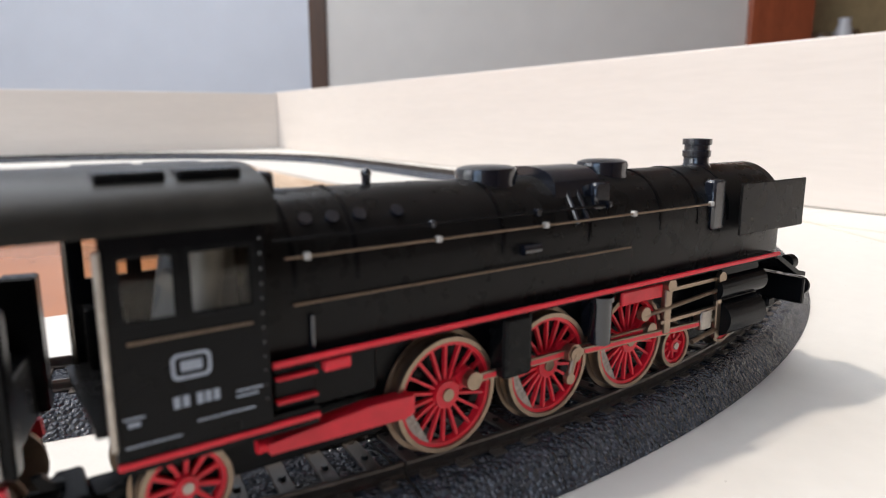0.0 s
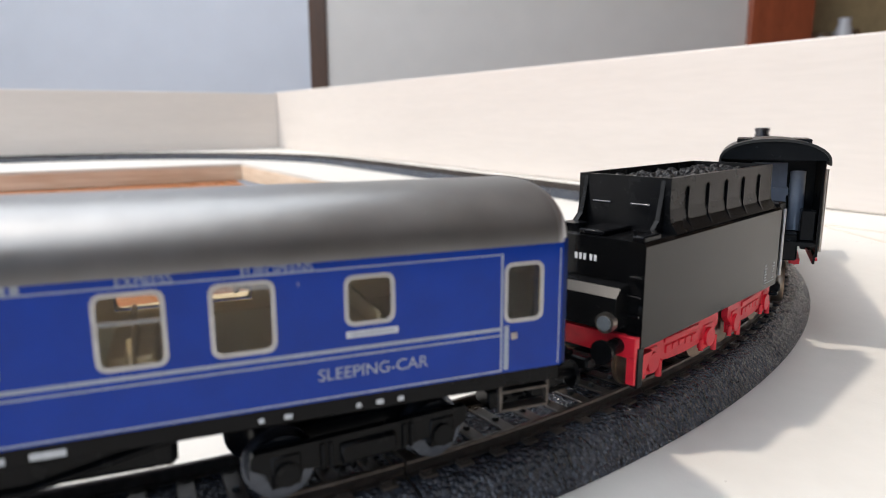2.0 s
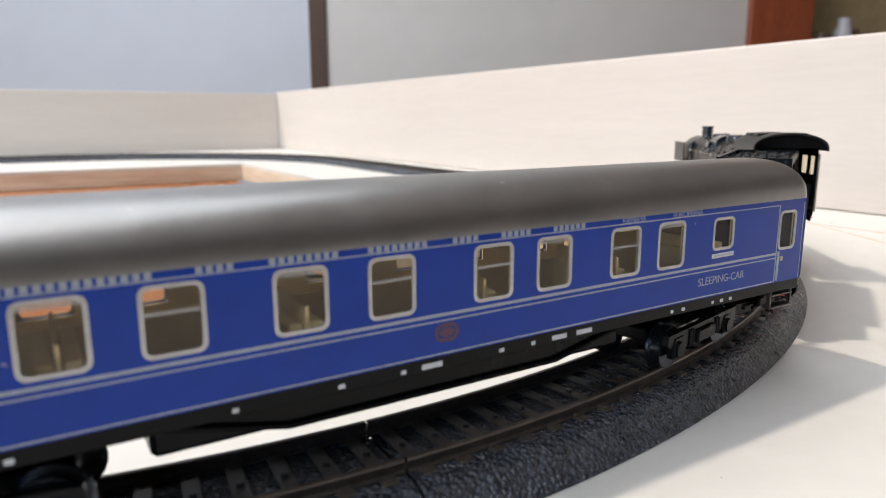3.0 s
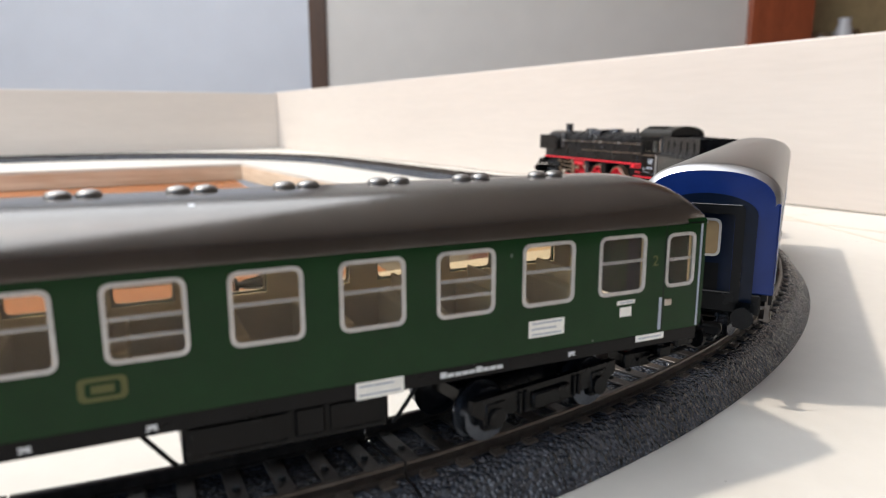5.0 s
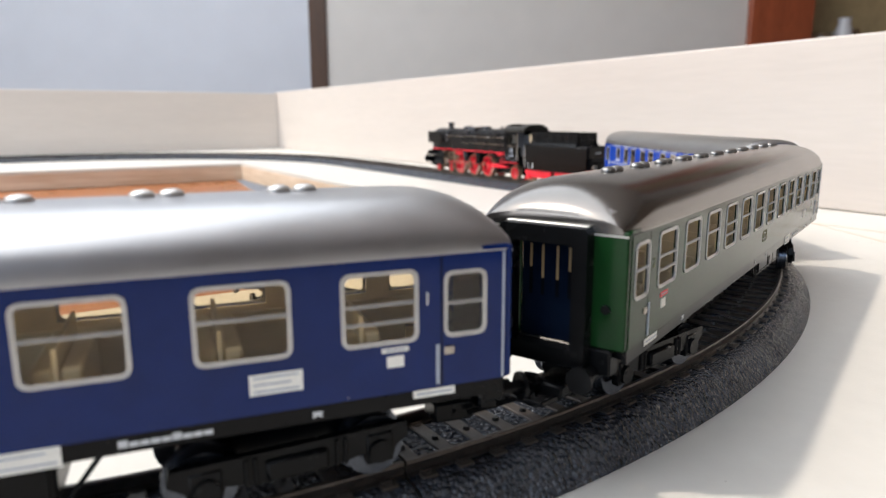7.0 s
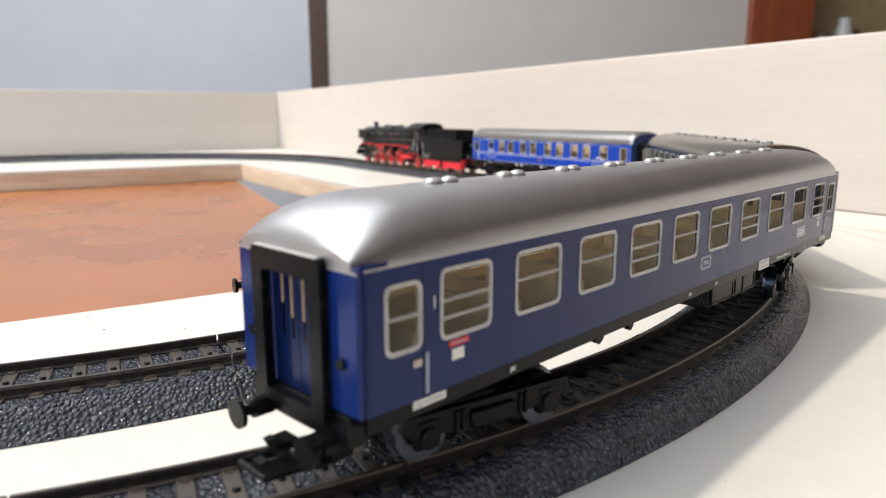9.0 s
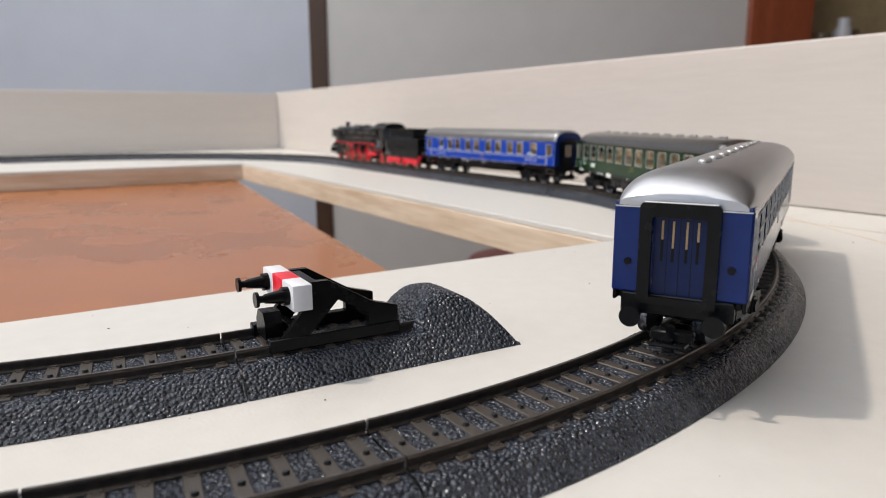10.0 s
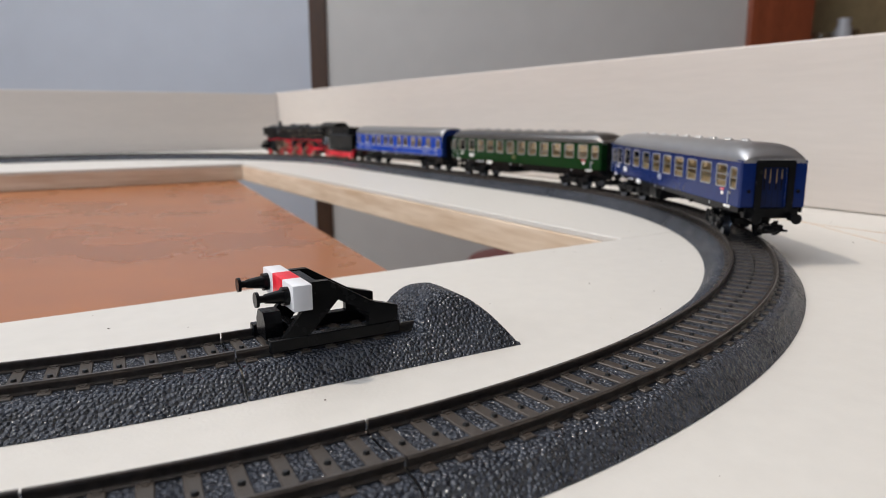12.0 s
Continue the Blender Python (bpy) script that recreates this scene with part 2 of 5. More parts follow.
def lettering(name, text, size, mat, parent, m, label="", thick=0.02):
    """Raised print as a mesh, in the built-in font; size in mm."""
    cu = bpy.data.curves.new(name, "FONT")
    cu.body, cu.size, cu.align_x, cu.align_y, cu.extrude = text, size * MM, "CENTER", "CENTER", thick * MM
    tmp = bpy.data.objects.new(name, cu)
    me = bpy.data.meshes.new_from_object(tmp)
    bpy.data.objects.remove(tmp)
    me.materials.append(M[mat])
    ob = new(name, me)
    ob.parent = parent
    ob.matrix_local = m
    if label:
        ob["label"] = label
    return ob


# ---- the way of the train ----
R = 0.360          # curve radius
L = 0.490          # straight along the side board
NEAR = -101.6      # degrees at which the near curve ends
RAIL = 0.0103      # rail top


def track_at(s, off=0.0):
    """Place and heading (degrees) on the line, s metres from the end of the near curve."""
    s0 = R * radians(NEAR)
    if s < s0:
        a = radians(NEAR)
        d = s0 - s
        return (R + off) * math.cos(a) + d * math.sin(a), (R + off) * math.sin(a) - d * math.cos(a), NEAR + 90
    if s < 0:
        a = s / R
        return (R + off) * math.cos(a), (R + off) * math.sin(a), math.degrees(a) + 90
    if s < L:
        return R + off, s, 90.0
    e = R * math.pi / 2
    if s < L + e:
        a = (s - L) / R
        return (R + off) * math.cos(a), L + (R + off) * math.sin(a), math.degrees(a) + 90
    return -(s - L - e), L + R + off, 180.0


# ---- the layout board ----
HOLE = (-0.62, 0.235, -0.1905, 0.616)   # opening: x0, x1, y0, y1
EDGE = 0.465                            # inner face of the side board
FAR = 1.118                             # inner face of the far board
LEFT, NEAREND = -1.25, -0.60
TOP = 0.1302


def plank(name, x0, x1, y0, y1, z0, z1, mat, parent=None, bev=0.0008, label="", kind="", category=""):
    bm = box(bmesh.new(), x0, x1, y0, y1, z0, z1, bev)
    ob = part(name, bm, mat, parent, label, scale=1.0)
    if kind:
        tagged(ob, kind=kind, category=category)
    return ob


board = thing("layout_board", "white laminated layout board with a rectangular opening, lying on a table", "board")
hx0, hx1, hy0, hy1 = HOLE
for nm, b in (("near_panel", (LEFT, EDGE + 0.018, NEAREND, hy0)), ("far_panel", (LEFT, EDGE + 0.018, hy1, FAR + 0.018)),
              ("side_panel", (hx1, EDGE + 0.018, hy0 + 0.0004, hy1 - 0.0004)), ("end_panel", (LEFT, hx0, hy0 + 0.0004, hy1 - 0.0004))):
    plank("panel", b[0], b[1], b[2], b[3], -0.004, 0.0, "board", board, 0.0004)
for b in ((hx1 - 0.0006, hx1 + 0.022, hy0 - 0.0, hy1 + 0.0), (hx0 - 0.022, hx0 + 0.0006, hy0, hy1), (hx0 - 0.03, hx1 + 0.03, hy1 - 0.0006, hy1 + 0.022), (hx0 - 0.03, hx1 + 0.03, hy0 - 0.022, hy0 + 0.0006)):
    plank("frame_strip", b[0], b[1], b[2], b[3], -0.0262, -0.0042, "pine", board, 0.0006, "raw pine strip")
for b in ((LEFT, EDGE, NEAREND, NEAREND + 0.03), (EDGE - 0.03, EDGE + 0.018, NEAREND + 0.031, FAR - 0.03), (LEFT, EDGE + 0.018, FAR - 0.029, FAR + 0.018), (LEFT, LEFT + 0.03, NEAREND + 0.031, FAR - 0.03)):
    plank("frame_strip", b[0], b[1], b[2], b[3], -0.0262, -0.0042, "pine", board, 0.0006)
# joint lines of the board beside the curve
for x0, y0, x1, y1 in ((0.388, -0.320, 0.388, -0.190), (0.352, -0.282, 0.394, -0.205)):
    bm = bmesh.new()
    d = Vector((x1 - x0, y1 - y0, 0))
    m = Matrix.Translation(((x0 + x1) / 2, (y0 + y1) / 2, 0.0001)) @ Matrix.Rotation(math.atan2(d.y, d.x), 4, "Z")
    bmesh.ops.create_cube(bm, size=1, matrix=m @ Matrix.Diagonal((d.length * 1.6, 0.0007, 0.0003, 1)))
    part("joint_strip", bm, "pine", board, "thin glued wood joint", scale=1.0)
wall = thing("side_board", "tall whitewashed plywood edge board beside the track", "edge board")
plank("panel", EDGE, EDGE + 0.018, NEAREND, FAR + 0.018, 0.0004, TOP, "side", wall, 0.0012)
wall2 = thing("far_board", "tall whitewashed plywood edge board behind the far track", "edge board")
plank("panel", LEFT, EDGE - 0.0004, FAR, FAR + 0.018, 0.0004, TOP - 0.003, "side", wall2, 0.0012)
# ---- track ----
PROFILE = [(-20.0, 0.15), (-19.4, 0.9), (-15.2, 6.3), (-14.0, 7.0), (-12.6, 7.4), (12.6, 7.4), (14.0, 7.0), (15.2, 6.3), (19.4, 0.9), (20.0, 0.15)]


def profile_z(o):
    for (a, za), (b, zb) in zip(PROFILE, PROFILE[1:]):
        if a <= o <= b:
            return za + (zb - za) * (o - a) / (b - a)
    return 0.15


def grain(p):
    """Height of the moulded ballast stones at a place in mm."""
    d = noise.voronoi(Vector((p[0] * 1.2, p[1] * 1.2, p[2] * 0.8)))[0]
    return 0.95 * (d[1] - d[0]) - 0.25


def roadbed(path, s0, s1, fine):
    """The ballast bed along path(s, off) -> x, y in metres, stones moulded in."""
    bm = bmesh.new()
    n_len = max(2, int((s1 - s0) * 1000 / (0.45 if fine else 5.0)))
    if fine:
        offs = [-20 + 40 * i / 84 for i in range(85)]
    else:
        offs = [p[0] for p in PROFILE]
    rows = []
    for i in range(n_len + 1):
        s = s0 + (s1 - s0) * i / n_len
        row = []
        for o in offs:
            x, y = path(s, o * MM)
            z = profile_z(o)
            if fine and 0 < i < n_len:
                g = grain((x * 1000, y * 1000, z))
                edge = abs(abs(o) - 20) < 0.1
                if edge:
                    x, y = path(s, (o + math.copysign(0.35 * g, o)) * MM)
                else:
                    k = 0.36 if abs(o) < 13 else 0.48
                    z = max(0.1, z + g * k)
            row.append(bm.verts.new((x * 1000, y * 1000, z)))
        rows.append(row)
    for a, b in zip(rows, rows[1:]):
        for i in range(len(offs) - 1):
            bm.faces.new((a[i], a[i + 1], b[i + 1], b[i]))
    return bm


def rail_bar(path, s0, s1, off, step):
    """One rail with foot, web and head."""
    prof = [(-1.0, 7.4), (1.0, 7.4), (1.0, 7.8), (0.3, 8.1), (0.3, 9.2), (0.5, 9.4), (0.5, 10.15), (0.38, 10.3), (-0.38, 10.3), (-0.5, 10.15), (-0.5, 9.4), (-0.3, 9.2), (-0.3, 8.1), (-1.0, 7.8)]
    k = max(1, int(round((s1 - s0) * 1000 / step)))
    rings = []
    for i in range(k + 1):
        s = s0 + (s1 - s0) * i / k
        rings.append([(*(c * 1000 for c in path(s, (off + o) * MM)), z) for o, z in prof])
    return loft(bmesh.new(), rings)


SLEEPER_MESH = []


def sleeper_mesh():
    bm = bmesh.new()
    box(bm, -1.55, 1.55, -11.9, 11.9, 6.6, 7.85, 0.18)
    for y in (-8.75, 8.75):
        for side in (-1, 1):
            box(bm, -1.0, 1.0, y + side * 1.0 - 0.5, y + side * 1.0 + 0.5, 7.7, 8.25, 0.1)
            box(bm, -0.6, 0.6, y + side * 1.9 - 0.35, y + side * 1.9 + 0.35, 7.7, 8.05, 0.08)
    cyl(bm, (0, 0, 8.1), "z", 0.85, 0.9, 8, 0.6, 1)
    ob = part("sleeper", bm, ["sleeper", "stud"])
    me = ob.data
    bpy.data.objects.remove(ob)
    return me


def track_piece(path, s0, s1, heading, fine, label, group="track pieces", sleepers=None, rails=None):
    """A length of moulded track: bed, two rails, sleepers with contact studs."""
    t = thing("track_piece", label, "track", group)
    g = 0.00025
    part("roadbed", roadbed(path, s0 + g, s1 - g, fine), "ballast", t, smooth=70 if fine else None)
    r0, r1 = rails or (s0 + g, s1 - g)
    for off in (-8.75, 8.75):
        part("rail", rail_bar(path, r0, r1, off, 4.0), "rail", t, smooth=50)
    if not SLEEPER_MESH:
        SLEEPER_MESH.append(sleeper_mesh())
    a, b = sleepers or (s0, s1)
    k = max(1, int(round((b - a) / 0.00776)))
    for i in range(k):
        s = a + (b - a) * (i + 0.5) / k
        o = new("sleeper", SLEEPER_MESH[0])
        o.parent = t
        x, y = path(s, 0.0)
        o.matrix_local = Matrix.Translation((x, y, 0)) @ Matrix.Rotation(radians(heading(s)), 4, "Z")
    return t


def main_path(s, off):
    x, y, _ = track_at(s, off)
    return x, y


def main_heading(s):
    return track_at(s)[2]


ARC = R * radians(30)
CURVE = "dark grey curved track piece with moulded ballast on the board"
STRAIGHT = "dark grey straight track piece with moulded ballast on the board"
JOINT = -R * radians(91.6)
track_piece(main_path, R * radians(NEAR), JOINT, main_heading, True, CURVE)
track_piece(main_path, JOINT, -2 * ARC, main_heading, True, CURVE)
track_piece(main_path, -2 * ARC, -ARC, main_heading, True, CURVE)
track_piece(main_path, -ARC, 0, main_heading, False, CURVE)
for i in range(2):
    track_piece(main_path, L * i / 2, L * (i + 1) / 2, main_heading, False, STRAIGHT)
for i in range(3):
    track_piece(main_path, L + ARC * i, L + ARC * (i + 1), main_heading, False, CURVE)
for i in range(5):
    track_piece(main_path, L + 3 * ARC + 0.2 * i, L + 3 * ARC + 0.2 * (i + 1), main_heading, False, STRAIGHT)
    track_piece(main_path, R * radians(NEAR) - 0.2 * (i + 1), R * radians(NEAR) - 0.2 * i, main_heading, False, STRAIGHT)

# siding: a curved length and the end piece with the buffer stop and its heap
SY, SJ = -0.2862, -0.013
SKEW = radians(-1.62)   # the siding lies slightly askew


def siding_path(s, off):
    """s grows towards the buffer stop; 0 at the joint."""
    if s >= 0:
        x, y = SJ + s, SY - off
    else:
        a = s / R
        x, y = SJ + (R + off) * math.sin(a), SY + R - (R + off) * math.cos(a)
    return x * math.cos(SKEW) - y * math.sin(SKEW), x * math.sin(SKEW) + y * math.cos(SKEW)


def siding_heading(s):
    return math.degrees(SKEW) + (0.0 if s >= 0 else math.degrees(s / R))


track_piece(siding_path, -ARC, 0, siding_heading, True, CURVE)
end_piece = track_piece(siding_path, 0, 0.062, siding_heading, True, "dark grey track end piece with a heap of moulded ballast", sleepers=(0, 0.045), rails=(0.00025, 0.0625))


def heap():
    """The rounded heap of ballast that closes the siding."""
    bm = bmesh.new()
    nx, ny = 120, 96
    rows = []
    for i in range(nx + 1):
        x = 42.0 + 47.0 * i / nx
        row = []
        for j in range(ny + 1):
            y = -20.0 + 40.0 * j / ny
            u = (x - 62.5) / (12.5 if x < 62.5 else 24.6)
            w = y / 20.0
            ridge = 17.8 * max(0.0, 1 - abs(u) ** 2.2)
            slope = (1 - abs(w)) * 20.0 * 1.55
            z = min(ridge, slope + 0.2)
            z = z - 0.8 * math.exp(-((ridge - slope) / 2.5) ** 2) if z > 1 else z
            inside = z > 0.25
            g = grain((x + 300, y - 60, z))
            row.append(bm.verts.new(((SJ * 1000) + x, SY * 1000 + y, max(0.12, z + 0.6 * g) if inside else 0.05)))
        rows.append(row)
    for a, b in zip(rows, rows[1:]):
        for j in range(ny):
            if max(v.co.z for v in (a[j], a[j + 1], b[j + 1], b[j])) > 0.12:
                bm.faces.new((a[j], b[j], b[j + 1], a[j + 1]))
    bmesh.ops.delete(bm, geom=[v for v in bm.verts if not v.link_faces], context="VERTS")
    return bm


ballast_mound = part("ballast_mound", heap(), "ballast", end_piece, "heap of moulded black ballast", smooth=75)
ballast_mound.matrix_local = Matrix.Rotation(SKEW, 4, "Z")


def buffer_stop():
    t = thing("buffer_stop", "black buffer stop with white and red beam on the siding", "buffer stop", m=Matrix.Rotation(SKEW, 4, "Z") @ pose(SJ, SY, RAIL))
    for y in (-8.9, 8.9):
        bm = bmesh.new()
        box(bm, 9, 48.5, y - 1.6, y + 1.6, -2.2, 1.5, 0.3)
        prism(bm, [(20.3, 16.4), (26.5, 16.4), (40, 8.4), (48, 6.2), (48, 1.4), (38.5, 1.4), (38.5, 5.2), (29.2, 10.4), (20.5, 1.4), (13.0, 1.4), (18.0, 7.5), (20.3, 11.5)], "y", y - 1.1, y + 1.1)
        part("side_frame", bm, "black", t, smooth=40)
    for x0, x1, z0, z1 in ((16, 18.5, 1.4, 3.6), (41, 44, 1.4, 5.6), (20.6, 24, 13.4, 16.2)):
        part("cross_bar", box(bmesh.new(), x0, x1, -9, 9, z0, z1, 0.25), "black", t)
    part("ballast_weight", prism(bmesh.new(), [(-4.5, 0), (4.5, 0), (4.5, 4.5), (2.5, 7.5), (-2.5, 7.5), (-4.5, 4.5)], "x", 9.5, 14.5), "black", t)
    for y0, y1, mat, lab in ((-14.4, -4.7, "white", "white beam end"), (-4.7, 4.7, "red", "red beam middle"), (4.7, 14.4, "white", "white beam end")):
        b = part("beam", box(bmesh.new(), 14.8, 20.2, y0, y1, 9.8, 17.0, 0.25, seg=2), mat, t, lab, smooth=40)
    for y in (-9.6, 9.6):
        bm = bmesh.new()
        cyl(bm, (14.0, y, 13.4), "x", 2.6, 1.8, 20)
        cyl(bm, (10.9, y, 13.4), "x", 1.3, 5.0, 16, 2.0)
        cyl(bm, (7.8, y, 13.4), "x", 1.0, 3.0, 14)
        cyl(bm, (6.2, y, 13.4), "x", 2.1, 0.9, 20)
        part("buffer", bm, "black", t, smooth=40)


buffer_stop()
# ---- the room ----
FLOOR, CEIL = -0.777, 1.75
ROOM = pose(-0.0632, -0.4667, 0, 0, 0, -32.0)   # x right, y away from where the viewer stands
RX0, RX1, RY0, RY1 = -2.6, 2.6, -2.2, 2.6


def room_block(name, x0, x1, y0, y1, z0, z1, mat, parent=None, bev=0.0, kind="structure", label="", category=""):
    bm = box(bmesh.new(), x0, x1, y0, y1, z0, z1, bev)
    ob = part(name, bm, mat, parent, label, scale=1.0)
    if not parent:
        ob.matrix_world = ROOM
    if kind:
        ob["kind"] = kind
    if category:
        ob["category"] = category
    return ob


room_block("floor", RX0 - 0.2, RX1 + 0.6, RY0 - 0.2, RY1 + 0.6, FLOOR - 0.1, FLOOR, "floor")
# far wall: cool panel, dark post, plaster
room_block("wall_north", -0.430, 1.126, RY1, RY1 + 0.15, FLOOR, CEIL, "plaster")
room_block("wall_panel", RX0, -0.494, RY1 + 0.003, RY1 + 0.15, FLOOR, CEIL, "plaster_blue")
tagged(room_block("wall_post", -0.494, -0.430, RY1 - 0.012, RY1 + 0.15, FLOOR, CEIL, "darkwood", bev=0.003), kind="structure")
room_block("wall_north", 1.90, RX1 + 0.15, RY1, RY1 + 0.15, FLOOR, CEIL, "plaster")
room_block("wall_niche", 1.126, 1.90, RY1 + 0.16, RY1 + 0.31, FLOOR, CEIL, "olive")
# unseen east wall, made dark brown to dim reflections
room_block("wall_east", RX1, RX1 + 0.15, RY0, RY1, FLOOR, CEIL, "panelling")
# south wall, unseen behind the viewer and dark to dim reflections, with its window
SX0, SX1 = -1.75, -0.25
for x0, x1, z0, z1 in ((RX0, SX0, FLOOR, CEIL), (SX1, RX1, FLOOR, CEIL), (SX0, SX1, FLOOR, 0.05), (SX0, SX1, 1.45, CEIL)):
    room_block("wall_south", x0, x1, RY0 - 0.15, RY0, z0, z1, "panelling")
# west wall with its window
WY0, WY1, WZ0, WZ1 = -1.9, 0.2, 0.05, 1.45
room_block("wall_west", RX0 - 0.15, RX0, RY0, WY0, FLOOR, CEIL, "plaster")
room_block("wall_west", RX0 - 0.15, RX0, WY1, RY1, FLOOR, CEIL, "plaster")
room_block("wall_west", RX0 - 0.15, RX0, WY0, WY1, FLOOR, WZ0, "plaster")
room_block("wall_west", RX0 - 0.15, RX0, WY0, WY1, WZ1, CEIL, "plaster")
# ceiling with a roof window
KX0, KX1, KY0, KY1 = -2.3, 0.1, -1.3, 2.2
bm = bmesh.new()
for b in ((RX0 - 0.15, KX0, RY0 - 0.15, RY1 + 0.6), (KX1, RX1 + 0.15, RY0 - 0.15, RY1 + 0.6), (KX0, KX1, RY0 - 0.15, KY0), (KX0, KX1, KY1, RY1 + 0.6)):
    box(bm, b[0], b[1], b[2], b[3], CEIL, CEIL + 0.08)
ceiling = part("ceiling", bm, "ceiling", scale=1.0)
ceiling.matrix_world = ROOM
ceiling["kind"] = "structure"
for nm, lay in (("window_1", "z"), ("window_2", "x"), ("window_3", "y")):
    w = thing(nm, "white painted window frame with clear panes" if lay != "z" else "white framed roof window in the ceiling", "window", kind="structure", m=ROOM)
    if lay == "z":
        a0, a1, b0, b1, h0, h1 = KX0, KX1, KY0, KY1, CEIL + 0.01, CEIL + 0.07
        mk = lambda p, q, r, s: (p, q, r, s, h0, h1)
    elif lay == "y":
        a0, a1, b0, b1, h0, h1 = SX0, SX1, 0.05, 1.45, RY0 - 0.11, RY0 - 0.05
        mk = lambda p, q, r, s: (p, q, h0, h1, r, s)
    else:
        a0, a1, b0, b1, h0, h1 = WY0, WY1, WZ0, WZ1, RX0 - 0.11, RX0 - 0.05
        mk = lambda p, q, r, s: (h0, h1, p, q, r, s)
    for p, q, r, s in ((a0, a0 + 0.05, b0, b1), (a1 - 0.05, a1, b0, b1), (a0 + 0.05, a1 - 0.05, b0, b0 + 0.05), (a0 + 0.05, a1 - 0.05, b1 - 0.05, b1)):
        part("window_frame", box(bmesh.new(), *mk(p, q, r, s), 0.004), "white", w, scale=1.0)
    pane = part("pane", box(bmesh.new(), *(v + d for v, d in zip(mk(a0 + 0.05, a1 - 0.05, b0 + 0.05, b1 - 0.05), {"x": (0.02, -0.02, 0, 0, 0, 0), "y": (0, 0, 0.02, -0.02, 0, 0), "z": (0, 0, 0, 0, 0.02, -0.02)}[lay]))), "clear", w, scale=1.0)
    pane.visible_shadow = False

sky_lamp = area_lamp("roof_window_light", ROOM @ Vector(((KX0 + KX1) / 2, (KY0 + KY1) / 2, CEIL - 0.01)), ROOM @ Vector(((KX0 + KX1) / 2, (KY0 + KY1) / 2 + 0.001, 0)), 2.3, 3.3, 61, (0.78, 0.89, 1.0))
win_lamp = area_lamp("window_light", ROOM @ Vector((RX0 + 0.01, (WY0 + WY1) / 2, (WZ0 + WZ1) / 2)), ROOM @ Vector((0, 1.2, 0.3)), 2.0, 1.3, 25, (0.84, 0.92, 1.0))
back_lamp = area_lamp("back_window_light", ROOM @ Vector(((SX0 + SX1) / 2, RY0 + 0.01, 0.75)), ROOM @ Vector((-0.3, 0.6, 0.1)), 1.4, 1.3, 10.5, (0.40, 0.64, 1.0))

# open cabinet in the far wall
cab = thing("wall_cabinet", "red-brown wooden cabinet with an open niche", "cabinet", m=ROOM)
part("side_panel", box(bmesh.new(), 1.127, 1.357, RY1 - 0.03, RY1 + 0.155, FLOOR, CEIL - 0.002, 0.004), "redwood", cab, scale=1.0)
part("side_panel", box(bmesh.new(), 1.80, 1.899, RY1 - 0.03, RY1 + 0.155, FLOOR, CEIL - 0.002, 0.004), "redwood", cab, scale=1.0)
part("shelf", box(bmesh.new(), 1.358, 1.799, RY1 - 0.02, RY1 + 0.15, 0.27, 0.30, 0.004), "darkwood", cab, "dark wooden shelf", scale=1.0)
part("lower_door", box(bmesh.new(), 1.358, 1.799, RY1 - 0.02, RY1 + 0.0, FLOOR + 0.05, 0.265, 0.004), "redwood", cab, scale=1.0)
SH = 0.3004


def vessel(name, label, category, x, y, z, prof, mat):
    t = thing(name, label, category, m=ROOM @ pose(x, y, z))
    rings = [[(r * math.cos(2 * math.pi * i / 20), r * math.sin(2 * math.pi * i / 20), h) for i in range(20)] for r, h in prof]
    part("body", loft(bmesh.new(), rings), mat, t, smooth=50, scale=1.0)
    return t


vessel("glass_jar", "tall pale glass jar on the dark shelf", "jar", 1.515, RY1 + 0.05, SH, [(0.026, 0), (0.030, 0.01), (0.030, 0.09), (0.022, 0.115), (0.024, 0.135)], "white")
vessel("glass_bowl", "clear glass bowl on the dark shelf", "bowl", 1.445, RY1 + 0.08, SH, [(0.02, 0), (0.045, 0.03), (0.05, 0.085), (0.048, 0.085), (0.04, 0.03), (0.01, 0.008)], "clear")
vessel("glass_tumbler", "small clear glass on the dark shelf", "glass", 1.575, RY1 + 0.11, SH, [(0.03, 0), (0.034, 0.10), (0.031, 0.10), (0.027, 0.006)], "clear")
t = thing("wooden_box", "dark wooden box on the shelf", "box", m=ROOM @ pose(1.625, RY1 + 0.08, SH))
part("body", box(bmesh.new(), -0.075, 0.075, -0.05, 0.05, 0, 0.06, 0.004), "darkwood", t, scale=1.0)
part("lid", box(bmesh.new(), -0.078, 0.078, -0.053, 0.053, 0.061, 0.075, 0.004), "darkwood", t, scale=1.0)
# sideboard before the cabinet with small dishes
sb = thing("sideboard", "dark wooden sideboard below the wall cabinet", "sideboard", m=ROOM)
part("body", box(bmesh.new(), 1.14, 1.86, RY1 - 0.37, RY1 - 0.04, FLOOR + 0.06, 0.226, 0.005), "darkwood", sb, scale=1.0)
part("top", box(bmesh.new(), 1.12, 1.88, RY1 - 0.39, RY1 - 0.035, 0.2265, 0.25, 0.004), "darkwood", sb, scale=1.0)
part("plinth", box(bmesh.new(), 1.17, 1.83, RY1 - 0.34, RY1 - 0.06, FLOOR, FLOOR + 0.0595), "darkwood", sb, scale=1.0)
vessel("glass_dish", "small clear glass dish on the sideboard", "dish", 1.20, RY1 - 0.2, 0.2504, [(0.02, 0), (0.045, 0.02), (0.05, 0.058), (0.047, 0.058), (0.04, 0.022), (0.01, 0.006)], "clear")
